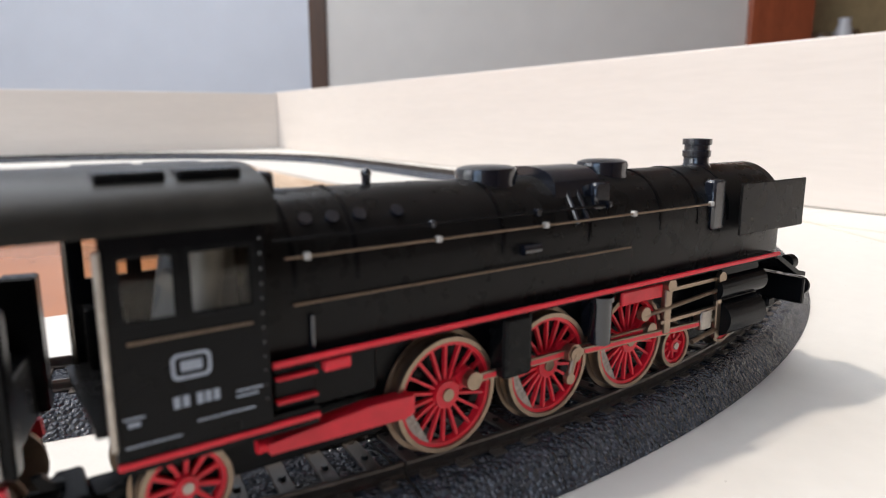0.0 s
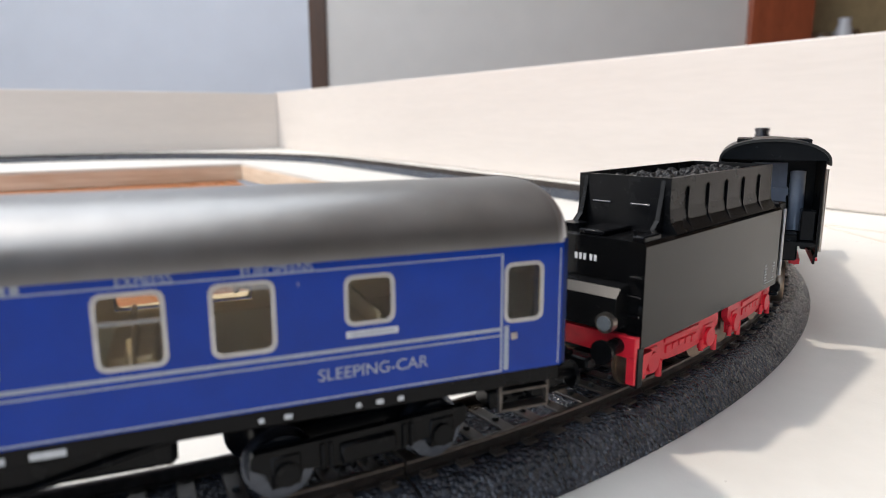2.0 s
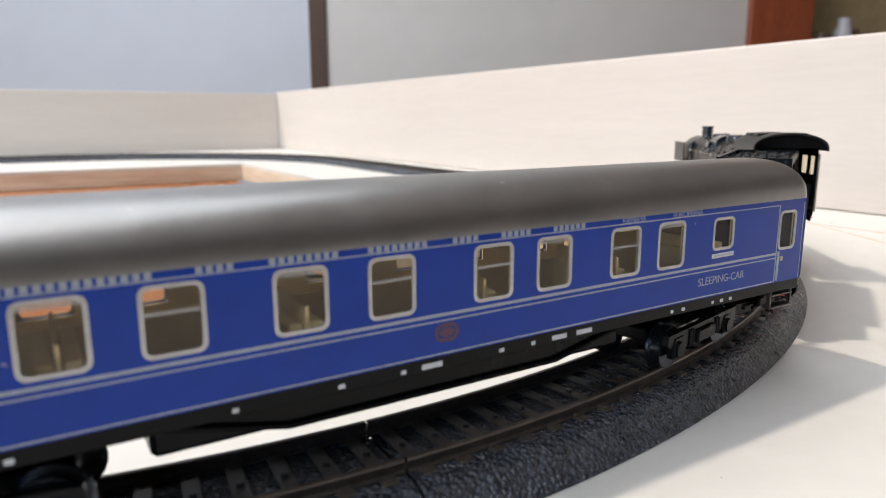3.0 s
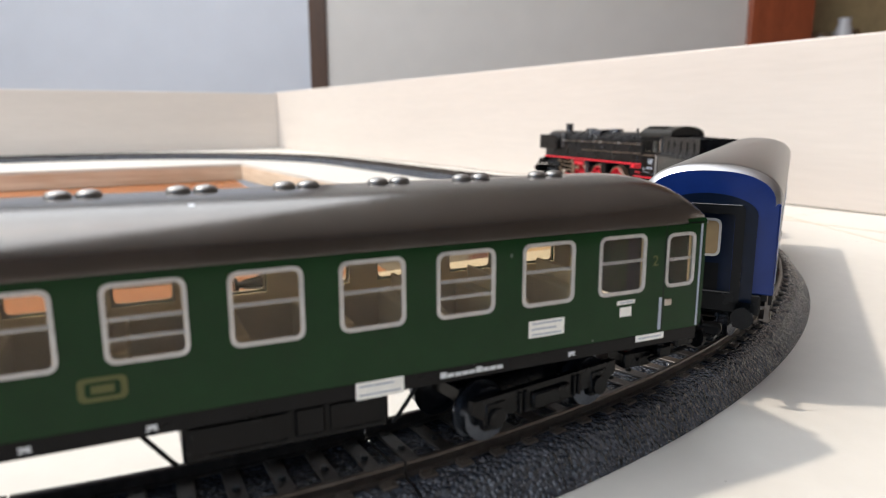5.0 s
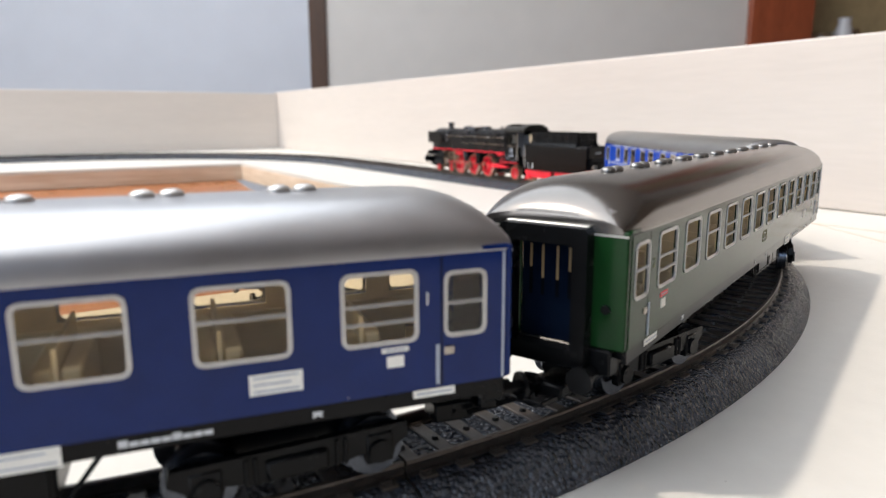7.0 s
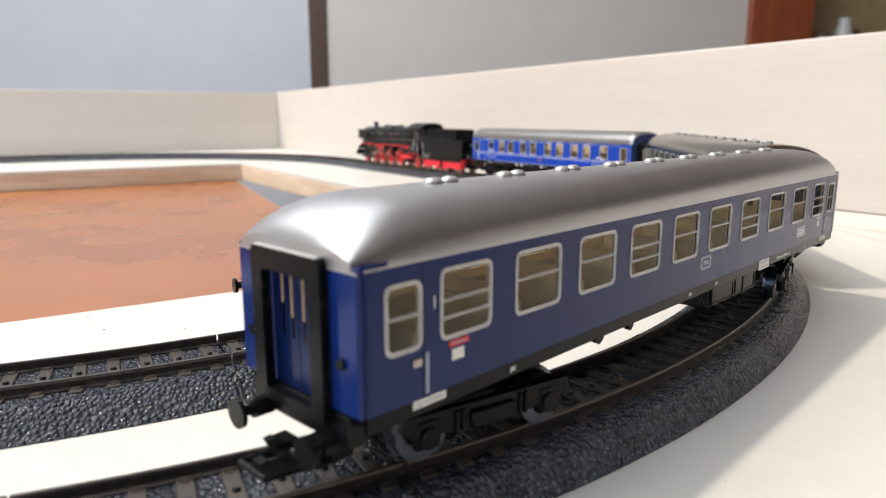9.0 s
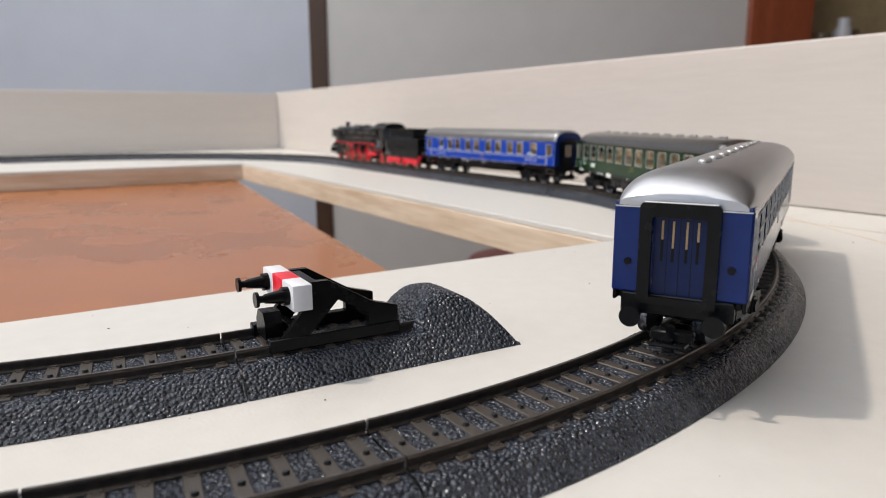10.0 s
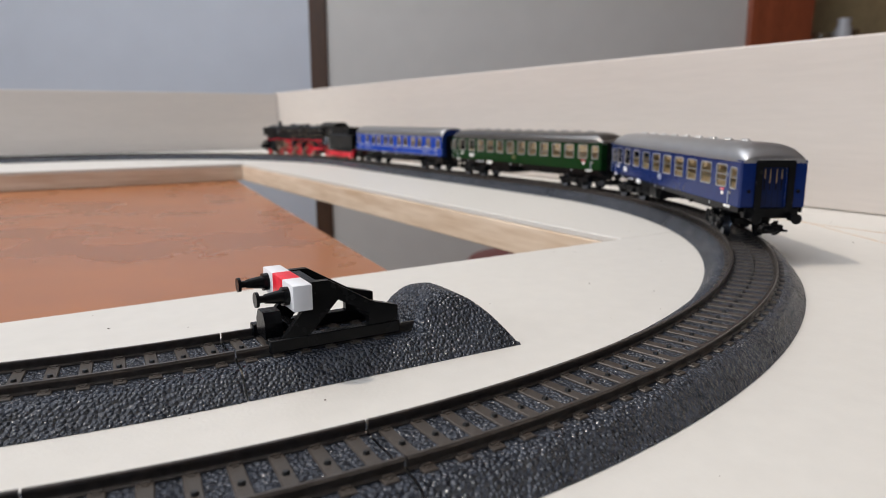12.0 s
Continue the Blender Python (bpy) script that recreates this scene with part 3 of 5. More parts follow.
vessel("glass_dish", "small clear glass dish on the sideboard", "dish", 1.32, RY1 - 0.2, 0.2504, [(0.02, 0), (0.04, 0.02), (0.045, 0.062), (0.042, 0.062), (0.035, 0.022), (0.01, 0.006)], "clear")

# dining table under the layout
table = thing("dining_table", "glossy reddish-orange varnished wooden table under the layout board", "table", m=Matrix.Rotation(SKEW, 4, "Z"))
part("tabletop", prism(bmesh.new(), [(-1.15, -0.72), (0.068, -0.72), (0.268, 1.22), (-1.15, 1.22)], "z", -0.0515, -0.0266), "table", table, scale=1.0)
for x, y in ((-1.05, -0.62), (-0.03, -0.62), (0.14, 1.1), (-1.05, 1.1)):
    part("leg", box(bmesh.new(), x - 0.035, x + 0.035, y - 0.035, y + 0.035, FLOOR, -0.0517, 0.004), "table", table, scale=1.0)

# stool with a maroon seat
stool = thing("stool", "wooden stool with a round maroon padded seat on the floor", "stool", m=ROOM @ pose(0.245, 1.74, FLOOR))
rings = [[(r * math.cos(2 * math.pi * i / 36), r * math.sin(2 * math.pi * i / 36), h) for i in range(36)] for r, h in ((0.17, 0.42), (0.19, 0.43), (0.19, 0.465), (0.175, 0.482), (0.12, 0.49))]
part("seat", loft(bmesh.new(), rings), "maroon", stool, "maroon padded seat", smooth=60, scale=1.0)
for i in range(4):
    a = radians(45 + 90 * i)
    part("leg", rod(bmesh.new(), (0.13 * math.cos(a), 0.13 * math.sin(a), 0.419), (0.18 * math.cos(a), 0.18 * math.sin(a), 0), 0.016), "darkwood", stool, scale=1.0)

# specks of dirt on the white board
rnd = random.Random(11)
bm = bmesh.new()
for i in range(150):
    x, y = rnd.uniform(-0.12, 0.45), rnd.uniform(-0.40, 0.10)
    if not (x > 0.225 or y < -0.195):
        continue
    r = rnd.uniform(0.00008, 0.0003)
    bmesh.ops.create_icosphere(bm, subdivisions=1, radius=r, matrix=Matrix.LocRotScale((x, y, r * 0.4), Euler((0, 0, rnd.random() * 6)), (rnd.uniform(1, 2.2), 1, 0.5)))
crumbs = part("dirt_specks", bm, "darkwood", scale=1.0)
tagged(crumbs, "tiny dark specks of dirt on the white board", "dirt", kind="stuff")
# ---- the train ----
SPEED = 0.09635
# where each vehicle stands on the line at the start
LOCO0, TEND0, CAR1, CAR2, CAR3 = -0.5422, -0.6725, -0.8543, -1.1050, -1.3477


def lathe(bm, prof, axis_at, seg=32, axis="y", mat=0):
    """Turn a profile of (radius, along) about an axis."""
    rings = []
    for r, w in prof:
        ring = []
        for i in range(seg):
            a = 2 * math.pi * i / seg
            p = (r * math.cos(a), w, r * math.sin(a)) if axis == "y" else (w, r * math.cos(a), r * math.sin(a)) if axis == "x" else (r * math.cos(a), r * math.sin(a), w)
            ring.append(Vector(p) + Vector(axis_at))
        rings.append(ring)
    vs = [[bm.verts.new(p) for p in ring] for ring in rings]
    fs = []
    for a, b in zip(vs, vs[1:] + vs[:1]):
        for i in range(seg):
            fs.append(bm.faces.new((a[i], a[(i + 1) % seg], b[(i + 1) % seg], b[i])))
    for f in fs:
        f.material_index = mat
    bmesh.ops.recalc_face_normals(bm, faces=fs)
    return bm


def spoked_wheel(parent, r, spokes, x, y, z, out, crank=0.0, weight=True):
    """Red spoked wheel with a bright tyre; out is the sign of its outer side."""
    bm = bmesh.new()
    w = 1.3
    lathe(bm, [(r - 1.7, -w * 0.7), (r - 0.9, -w * 0.7), (r - 0.9, w * 0.7), (r - 1.7, w * 0.7)], (0, 0, 0), 36)
    hub = 2.6 if r > 8 else 1.7
    cyl(bm, (0, 0.2 * out, 0), "y", hub, 2.2, 18)
    if crank:
        cyl(bm, (0, 0.5 * out, crank), "y", 2.0, 1.6, 14)
        box(bm, -1.7, 1.7, -0.3 + 0.4 * out, 0.3 + 0.5 * out, 0, crank, 0.1)
    wheel = part("driving_wheel" if crank else "wheel", bm, "red", parent, "red spoked wheel", smooth=45)
    wheel.matrix_local = pose(x * MM, y * MM, z * MM)
    first = None
    for i in range(spokes):
        a = 2 * math.pi * (i + 0.5) / spokes
        turn = Matrix.Rotation(-a, 4, "Y")
        if first is None:
            m = Matrix.Translation(((hub + r - 1.4) / 2, 0, 0)) @ Matrix.Diagonal((r - 1.0 - hub + 0.6, 0.9, 0.55 if r > 8 else 0.7, 1))
            sp = bmesh.new()
            bmesh.ops.create_cube(sp, size=1, matrix=m)
            first = part("spoke", sp, "red", wheel)
            first.matrix_local = turn
        else:
            share(first, turn)
    bm = bmesh.new()
    lathe(bm, [(r - 0.95, -1.4), (r - 0.1, -1.4), (r, -1.2), (r, 1.2), (r - 0.12, 1.4), (r - 0.95, 1.4)], (0, 0, 0), 48)
    lathe(bm, [(r - 0.3, -1.5 * out), (r + 0.9, -1.5 * out), (r + 0.7, -2.1 * out), (r - 0.3, -2.1 * out)], (0, 0, 0), 48)
    part("tyre", bm, "brass", wheel, "bright worn metal tyre", smooth=40)
    if crank:
        bm = bmesh.new()
        cyl(bm, (0, 1.5 * out, crank), "y", 1.0, 2.4, 12)
        cyl(bm, (0, 1.4 * out, 0), "y", 1.2, 0.5, 12)
        part("crank_pin", bm, "brass", wheel, "steel crank pin", smooth=40)
        if weight and x == 0:
            bm = rod(bmesh.new(), (0, 4.3 * out, crank), (3.4, 4.3 * out, 1.2), 0.75, 10)
            cyl(bm, (0, 4.0 * out, crank), "y", 1.5, 1.6, 14)
            cyl(bm, (3.4, 4.4 * out, 1.2), "y", 1.2, 1.2, 12)
            part("return_crank", bm, "brass", wheel, "steel return crank", smooth=40)
        if weight:
            pts = [((r - 1.75) * math.cos(a), (r - 1.75) * math.sin(a)) for a in [radians(-128 + 76 * k / 10) for k in range(11)]]
            part("counterweight", prism(bmesh.new(), pts, "y", -0.5 * out, 0.75 * out), "worn", wheel, "worn pale counterweight", smooth=30)
    elif r < 8:
        part("axle_end", cyl(bmesh.new(), (0, 1.4 * out, 0), "y", 0.9, 0.5, 10), "steel", wheel, "steel axle end", smooth=40)
    return wheel


def arch(y0, zb, z0, h, n=14, power=2.0):
    """Cross-section: upright sides to z0, then a rounded top of height h."""
    pts = [(-y0, zb)]
    for i in range(n + 1):
        a = math.pi * (1 - i / n)
        c, s = math.cos(a), math.sin(a)
        pts.append((y0 * math.copysign(abs(c) ** (2 / power), c), z0 + h * abs(s) ** (2 / power)))
    pts.append((y0, zb))
    return pts


def buffer(parent, x, y, z, way, mat="black"):
    bm = bmesh.new()
    cyl(bm, (x + way * 1.8, y, z), "x", 1.7, 3.6, 14)
    cyl(bm, (x + way * 4.6, y, z), "x", 1.0, 3.0, 12)
    cyl(bm, (x + way * 6.2, y, z), "x", 2.6, 0.8, 20)
    return part("buffer", bm, mat, parent, smooth=40)


def coupling(parent, x, way):
    bm = bmesh.new()
    box(bm, x - 4, x + 4, -3.0, 3.0, 4.4, 8.2, 0.4)
    box(bm, x + way * 3, x + way * 11, -1.0, 1.0, 5.2, 7.4, 0.2)
    prism(bm, [(x + way * 9, 4.6), (x + way * 12.2, 6.4), (x + way * 12.8, 8.6), (x + way * 11.4, 8.8), (x + way * 11, 7)], "y", -1.2, 1.2)
    for y in (-4.4, 4.4):
        rod(bm, (x + way * 2, y, 6.4), (x + way * 13.5, y * 0.85, 7.4), 0.55)
    rod(bm, (x + way * 13.5, -3.75, 7.4), (x + way * 13.5, 3.75, 7.4), 0.55)
    box(bm, x + way * 6 - 2, x + way * 6 + 2, -5.2, 5.2, 6.6, 9.4, 0.5)
    prism(bm, [(x + way * 7, 9.2), (x + way * 10, 9.6), (x + way * 11, 11.6), (x + way * 9.6, 11.8), (x + way * 8.6, 10.6), (x + way * 7, 10.4)], "y", -0.9, 0.9)
    rod(bm, (x, -3.6, 6.2), (x, 3.6, 6.2), 0.45)
    return part("coupling", bm, "black", parent, "black loop coupling", smooth=40)


def locomotive():
    t = thing("steam_locomotive", "black model express steam locomotive with red spoked wheels on the rails", "locomotive")
    bm = bmesh.new()
    box(bm, -78, 90, -4.5, 4.5, 5, 19, 0.4)
    box(bm, -60, 60, -6.5, 6.5, 14, 25.4)
    box(bm, -79, -40, -9.5, 9.5, 15.5, 24, 0.5)
    part("frame", bm, "black", t)
    bm = bmesh.new()
    box(bm, -60, 78, -14.3, 14.3, 24.8, 25.8, 0.2)
    prism(bm, [(77.5, 24.8), (90, 18.2), (94.5, 17.2), (94.5, 18.4), (90.5, 19.4), (78.2, 25.8)], "y", -13.6, 13.6)
    part("running_board", bm, "black", t)
    for s in (-1, 1):
        part("red_stripe", box(bmesh.new(), -60, 78, 14.32 * s - 0.35, 14.32 * s + 0.35, 25.3, 26.2, 0.1), "red", t, "thin red stripe")
    # boiler, firebox, smokebox
    rings = [[(x, y, z) for y, z in arch(w, 25.8, 37.8, hh, 18)] for x, w, hh in ((-60, 11.9, 11.8), (-24, 11.8, 11.5), (-20, 11.3, 11.3), (60, 10.9, 10.9), (82, 10.9, 10.9), (84, 10.2, 10.2))]
    part("boiler", loft(bmesh.new(), rings), "boiler", t, smooth=35)
    bm = lathe(bmesh.new(), [(0.1, 86.7), (4, 86.5), (8.2, 85), (8.6, 84), (0.1, 83.9)], (0, 0, 37.8), 28, "x")
    rod(bm, (86.7, -6, 37.8), (86.7, 6, 37.8), 0.4)
    part("smokebox_door", bm, "boiler", t, smooth=40)
    for x, w, hh in ((-55, 11.95, 11.85), (-44.5, 11.9, 11.75), (-14, 11.35, 11.35), (9, 11.25, 11.25), (32, 11.1, 11.15), (46, 11.05, 11.05), (58, 10.98, 10.98)):
        k = arch(w + 0.12, 36, 37.8, hh + 0.12, 18)
        part("boiler_band", loft(bmesh.new(), [[(x - 0.35, y, z) for y, z in k], [(x + 0.35, y, z) for y, z in k]]), "black_gloss", t, "glossy boiler band", smooth=50)
    # pipe along the ledge of the firebox, drain pipes
    for s in (-1, 1):
        part("steam_pipe", rod(bmesh.new(), (-58, 11.6 * s, 43.2), (17, 11.0 * s, 43.0), 0.28), "black_gloss", t, smooth=60)
        part("drain_pipe", rod(bmesh.new(), (-52.6, 12.3 * s, 26.4), (-52.6, 12.3 * s, 31.6), 0.5), "black_shiny", t, smooth=60)
        for x in (-30, -6, 14):
            part("pipe_clip", box(bmesh.new(), x - 0.5, x + 0.5, 11.4 * s - 0.7, 11.4 * s + 0.7, 42.5, 43.8, 0.15), "black_shiny", t)
        part("injector", cyl(bmesh.new(), (-8, 12.0 * s, 36.4), "x", 1.0, 4.2, 12), "black_shiny", t, smooth=40)
    # rivets down the front edge of the cab
    for s in (-1, 1):
        for k in range(12):
            part("rivet", ball(bmesh.new(), (-61.2, 15.0 * s, 21.5 + 2.1 * k), 0.28, 6), "black_shiny", t)
    # chimney, domes, whistle
    bm = lathe(bmesh.new(), [(1.8, 46), (4.2, 47.4), (3.1, 49), (3.1, 50.6), (3.5, 50.8), (3.5, 52.2), (3.1, 52.4), (3.1, 53.6), (3.6, 53.8), (3.6, 55.2), (2.5, 55.2), (2.2, 47)], (60, 0, 0), 24, "z")
    part("chimney", bm, "black_shiny", t, smooth=35)
    for x, r, sx in ((24.5, 5.4, 1.15), (-9, 5.7, 1.15)):
        bm = lathe(bmesh.new(), [(0.1, 51.5), (r * 0.7, 51.4), (r * 0.95, 50.9), (r, 50.0), (r * 0.96, 48.4), (r * 1.1, 46), (r * 1.2, 44.5), (0.1, 44.5)], (0, 0, 0), 24, "z")
        bmesh.ops.scale(bm, vec=(sx, 1, 1), verts=bm.verts)
        bmesh.ops.translate(bm, vec=(x, 0, 0), verts=bm.verts)
        part("dome", bm, "black_shiny", t, smooth=45)
    bm = bmesh.new()
    prism(bm, arch(8.6, 42.5, 45.6, 5.2, 10, 2.6), "x", 1.5, 14.5)
    part("sand_box", bm, "black_shiny", t, smooth=35)
    for s in (-1, 1):
        bm = bmesh.new()
        rod(bm, (8, 8 * s, 46), (8, 11.6 * s, 40), 0.55)
        rod(bm, (5, 8 * s, 46), (5, 11.8 * s, 40), 0.55)
        box(bm, 11.0, 15.5, 9.6 * s - 1, 9.6 * s + 1, 42.0, 47.5, 0.4)
        part("sand_pipe", bm, "black_shiny", t, smooth=40)
        bm = bmesh.new()
        box(bm, 50.5, 55.5, 10.4 * s - 1.6, 10.4 * s + 1.6, 34, 46, 0.6)
        part("feed_pump", bm, "black_shiny", t, smooth=40)
    bm = cyl(bmesh.new(), (-36, 0, 50), "z", 0.8, 2.4, 10)
    ball(bm, (-36, 0, 51.2), 1.0)
    part("whistle", bm, "black_shiny", t, smooth=60)
    bm = box(bmesh.new(), -57.5, -53.5, -2.4, 2.4, 48.6, 52.4, 0.5)
    part("turret", bm, "black_shiny", t)
    for x in (-51.8, -47.3, -42.5, -35.6):
        for s in (-1, 1):
            a = radians(41)
            bm = bmesh.new()
            c = Vector((x, s * 11.7 * math.cos(a), 37.8 + 11.5 * math.sin(a)))
            n = Vector((0, s * math.cos(a), math.sin(a)))
            rod(bm, c - n * 0.4, c + n * 0.8, 1.15, 12)
            part("washout_plug", bm, "black_shiny", t, smooth=40)
    # handrails with knobs
    for s in (-1, 1):
        for x0, x1, z, yy in ((-56.5, 50, 40.6, 12.2), (-55.5, 20.5, 33.6, 12.4)):
            bm = rod(bmesh.new(), (x0, s * yy, z), (x1, s * yy, z), 0.22)
            rail = part("handrail", bm, "brass", t, "thin bright metal handrail", smooth=60)
            for x in ([-53, -29.2, -4.4, 21.2, 49] if z > 35 else []):
                part("knob", box(bmesh.new(), x - 0.55, x + 0.55, s * yy - 0.55, s * yy + 0.55, z - 0.5, z + 0.6, 0.15), "silver", rail)
        bm = bmesh.new()
        box(bm, 58, 88, s * 14.2 - 0.3, s * 14.2 + 0.3, 32.4, 45.0, 0.25)
        rod(bm, (66, s * 10, 34), (66, s * 14, 34), 0.4)
        rod(bm, (78, s * 9.5, 42), (78, s * 14, 42), 0.4)
        part("smoke_deflector", bm, "boiler", t)
        # cylinder, slide bars, valve gear
        bm = cyl(bmesh.new(), (63, s * 11.4, 11.6), "x", 4.6, 16, 20)
        cyl(bm, (63, s * 11.4, 19.4), "x", 3.2, 20, 16)
        box(bm, 55, 72, s * 9.0 - 3.4, s * 9.0 + 3.4, 8, 24.8, 0.4)
        cyl(bm, (72, s * 11.4, 11.6), "x", 2.6, 2.4, 16)
        part("cylinder", bm, "black", t, smooth=40)
        bm = box(bmesh.new(), 32, 55, s * 12.2 - 0.6, s * 12.2 + 0.6, 14.4, 15.3, 0.1)
        box(bm, 33, 35.4, s * 12.2 - 0.7, s * 12.2 + 0.7, 12, 24.6, 0.2)
        box(bm, 35, 56, s * 12.2 - 0.5, s * 12.2 + 0.5, 21.6, 22.6, 0.1)
        box(bm, 53, 55, s * 12.6 - 0.6, s * 12.6 + 0.6, 7.0, 22.4, 0.2)
        cyl(bm, (54, s * 13.1, 22.4), "y", 1.5, 1.2, 14)
        cyl(bm, (34.2, s * 13.0, 23.4), "y", 1.5, 1.2, 14)
        rod(bm, (26, s * 12.6, 17.5), (53, s * 12.6, 19.2), 0.55)
        cyl(bm, (26, s * 12.4, 18), "y", 1.6, 1.4, 12)
        rod(bm, (44, s * 12.9, 8), (54, s * 12.9, 9.4), 0.6)
        part("slide_bar", bm, "brass", t, "bright metal slide bars and valve rods", smooth=40)
        bm = box(bmesh.new(), 19, 33, s * 11.6 - 0.5, s * 11.6 + 0.5, 20.6, 23.8, 0.3)
        part("valve_frame", bm, "red", t, "red valve gear frame")
        bm = cyl(bmesh.new(), (12.6, s * 11.6, 18.6), "z", 2.4, 9.5, 16)
        box(bm, 10.4, 14.8, s * 9.6 - 1.8, s * 9.6 + 1.8, 15, 24.6, 0.5)
        cyl(bm, (12.6, s * 11.6, 23.6), "z", 2.9, 1.0, 16)
        part("air_pump", bm, "black_shiny", t, smooth=40)
        bm = box(bmesh.new(), -15.5, -8.5, s * 11.2 - 2.6, s * 11.2 + 2.6, 12.6, 24.6, 0.8, seg=2)
        part("tank", bm, "black", t)
        # red ashpan bar, steps and stripe below the cab
        bm = prism(bmesh.new(), [(-60, 10.9), (-36, 10.2), (-34.2, 10.8), (-34.2, 13.9), (-38, 14.1), (-43, 14.2), (-52, 13.4), (-60.5, 12.7)], "y", s * 10.4 - 1.6, s * 10.4 + 1.6)
        cyl(bm, (-60.3, s * 10.4, 12.1), "x", 1.15, 2.6, 12)
        part("ash_pan_frame", bm, "red", t, smooth=40)
        for z in (19.6, 23.2):
            part("step", box(bmesh.new(), -59.5, -53, s * 13.9 - 0.6, s * 13.9 + 0.6, z, z + 0.5, 0.1), "red", t, "red painted step edge")
        bm = box(bmesh.new(), -59.5, -53, s * 12.6 - 0.8, s * 12.6 + 0.8, 16, 24.8, 0.2)
        part("step_plate", bm, "black", t)
        part("red_stripe", box(bmesh.new(), -81, -53, s * 14.8 - 0.35, s * 14.8 + 0.35, 16.4, 17.2, 0.1), "red", t, "thin red stripe")
        part("valance", box(bmesh.new(), -81, -53, s * 14.1 - 0.35, s * 14.1 + 0.35, 15.2, 18.2, 0.1), "black", t)
        part("tool_box", box(bmesh.new(), -51.7, -47.2, s * 13.4 - 0.8, s * 13.4 + 0.8, 22.8, 24.7, 0.2), "red", t, "small red box")
    # cab
    ZB, ZW0, ZW1, ZE = 17.6, 35.2, 44.2, 47.6
    for s in (-1, 1):
        y = 14.6 * s
        bm = bmesh.new()
        box(bm, -81, -60.5, y - 0.4, y + 0.4, ZB, ZW0)
        box(bm, -81, -60.5, y - 0.4, y + 0.4, ZW1, ZE)
        for x0, x1 in ((-81, -79.4), (-72.2, -71.0), (-62.1, -60.5)):
            box(bm, x0, x1, y - 0.4, y + 0.4, ZW0, ZW1)
        bmesh.ops.remove_doubles(bm, verts=bm.verts, dist=0.001)
        side = part("cab_side", bm, "black_gloss", t)
        for x0, x1 in ((-79.4, -72.2), (-71.0, -62.1)):
            bm = bmesh.new()
            ring_plate(bm, [(x0 - 0.2, ZW0 - 0.2), (x1 + 0.2, ZW0 - 0.2), (x1 + 0.2, ZW1 + 0.2), (x0 - 0.2, ZW1 + 0.2)], [(x0 + 0.5, ZW0 + 0.5), (x1 - 0.5, ZW0 + 0.5), (x1 - 0.5, ZW1 - 0.5), (x0 + 0.5, ZW1 - 0.5)], "y", y - 0.2, y + 0.55 * s + 0.0)
            part("window_frame", bm, "black", side)
            g = part("pane", box(bmesh.new(), x0 + 0.3, x1 - 0.3, y - 0.08, y + 0.08, ZW0 + 0.3, ZW1 - 0.3), "glass", side)
            g.visible_shadow = False
        part("handrail", rod(bmesh.new(), (-81.3, y + 0.7 * s, 19.5), (-81.3, y + 0.7 * s, 45), 0.5), "steel", side, "bright vertical handrail", smooth=60)
        part("handrail", rod(bmesh.new(), (-78.8, y + 0.6 * s, 33.0), (-62.7, y + 0.6 * s, 33.0), 0.2), "brass", side, "thin bright handrail", smooth=60)
        # badge and number as plain shapes
        bm = bmesh.new()
        tr = lambda pts, cx, cz: [(cx + p, cz + q) for p, q in pts]
        ring_plate(bm, tr(rounded(5.2, 3.6, 0.9), -71.2, 28.7), tr(rounded(4.2, 2.6, 0.6), -71.2, 28.7), "y", y + 0.38 * s, y + 0.46 * s)
        box(bm, -72.6, -69.8, y + 0.38 * s, y + 0.46 * s, 28.0, 29.4)
        part("badge", bm, "print_grey", side, "grey rounded badge")
        for x in (-73.4, -72.2, -70.4, -69.3, -68.2):
            part("number_bar", box(bmesh.new(), x - 0.42, x + 0.42, y + 0.38 * s, y + 0.46 * s, 23.1, 24.7, 0.03), "print_grey", side)
        for x0, x1, z0, z1 in ((-65.5, -61.8, 23.4, 23.7), (-65.5, -62.4, 22.6, 22.9), (-80, -77.4, 23.0, 23.3), (-79.5, -78, 22.0, 22.6), (-71, -63, 20.6, 20.85), (-80, -73, 19.2, 19.45)):
            part("printed_line", box(bmesh.new(), x0, x1, y + 0.38 * s, y + 0.46 * s, z0, z1), "print_grey", side)
    bm = box(bmesh.new(), -61.3, -60.4, -14.2, 14.2, 20, 48, 0.1)
    part("cab_front", bm, "black", t)
    k = arch(15.3, 46.6, 47.6, 6.6, 16, 2.15)
    kin = arch(14.8, 46.6, 47.2, 6.2, 16, 2.15)
    roof_ring = k + list(reversed(kin))
    bm = loft(bmesh.new(), [[(x, y, z) for y, z in roof_ring] for x in (-91, -58.5)])
    # roof colour carries the light from above
    part("cab_roof", bm, "cab_roof", t, smooth=35)
    bm = loft(bmesh.new(), [[(x, y, z) for y, z in arch(14.9, 47.9, 48.4, 5.0, 16, 2.1)] for x in (-89.6, -88.8)])
    part("roof_gable", bm, "black", t, smooth=35)
    for x0 in (-70, -80):
        for s in (-1, 1):
            part("roof_vent", box(bmesh.new(), x0, x0 + 8.5, s * 8.2 - 2.4, s * 8.2 + 2.4, 51.2, 53.9, 0.3), "black", t)
    # boiler back, the blue sky reflection painted into its colour
    bm = prism(bmesh.new(), [(-74.5, 23.5), (-61.4, 23.5), (-61.4, 45.5), (-64.5, 45.5), (-68.2, 37.0)], "y", -5.4, 5.4)
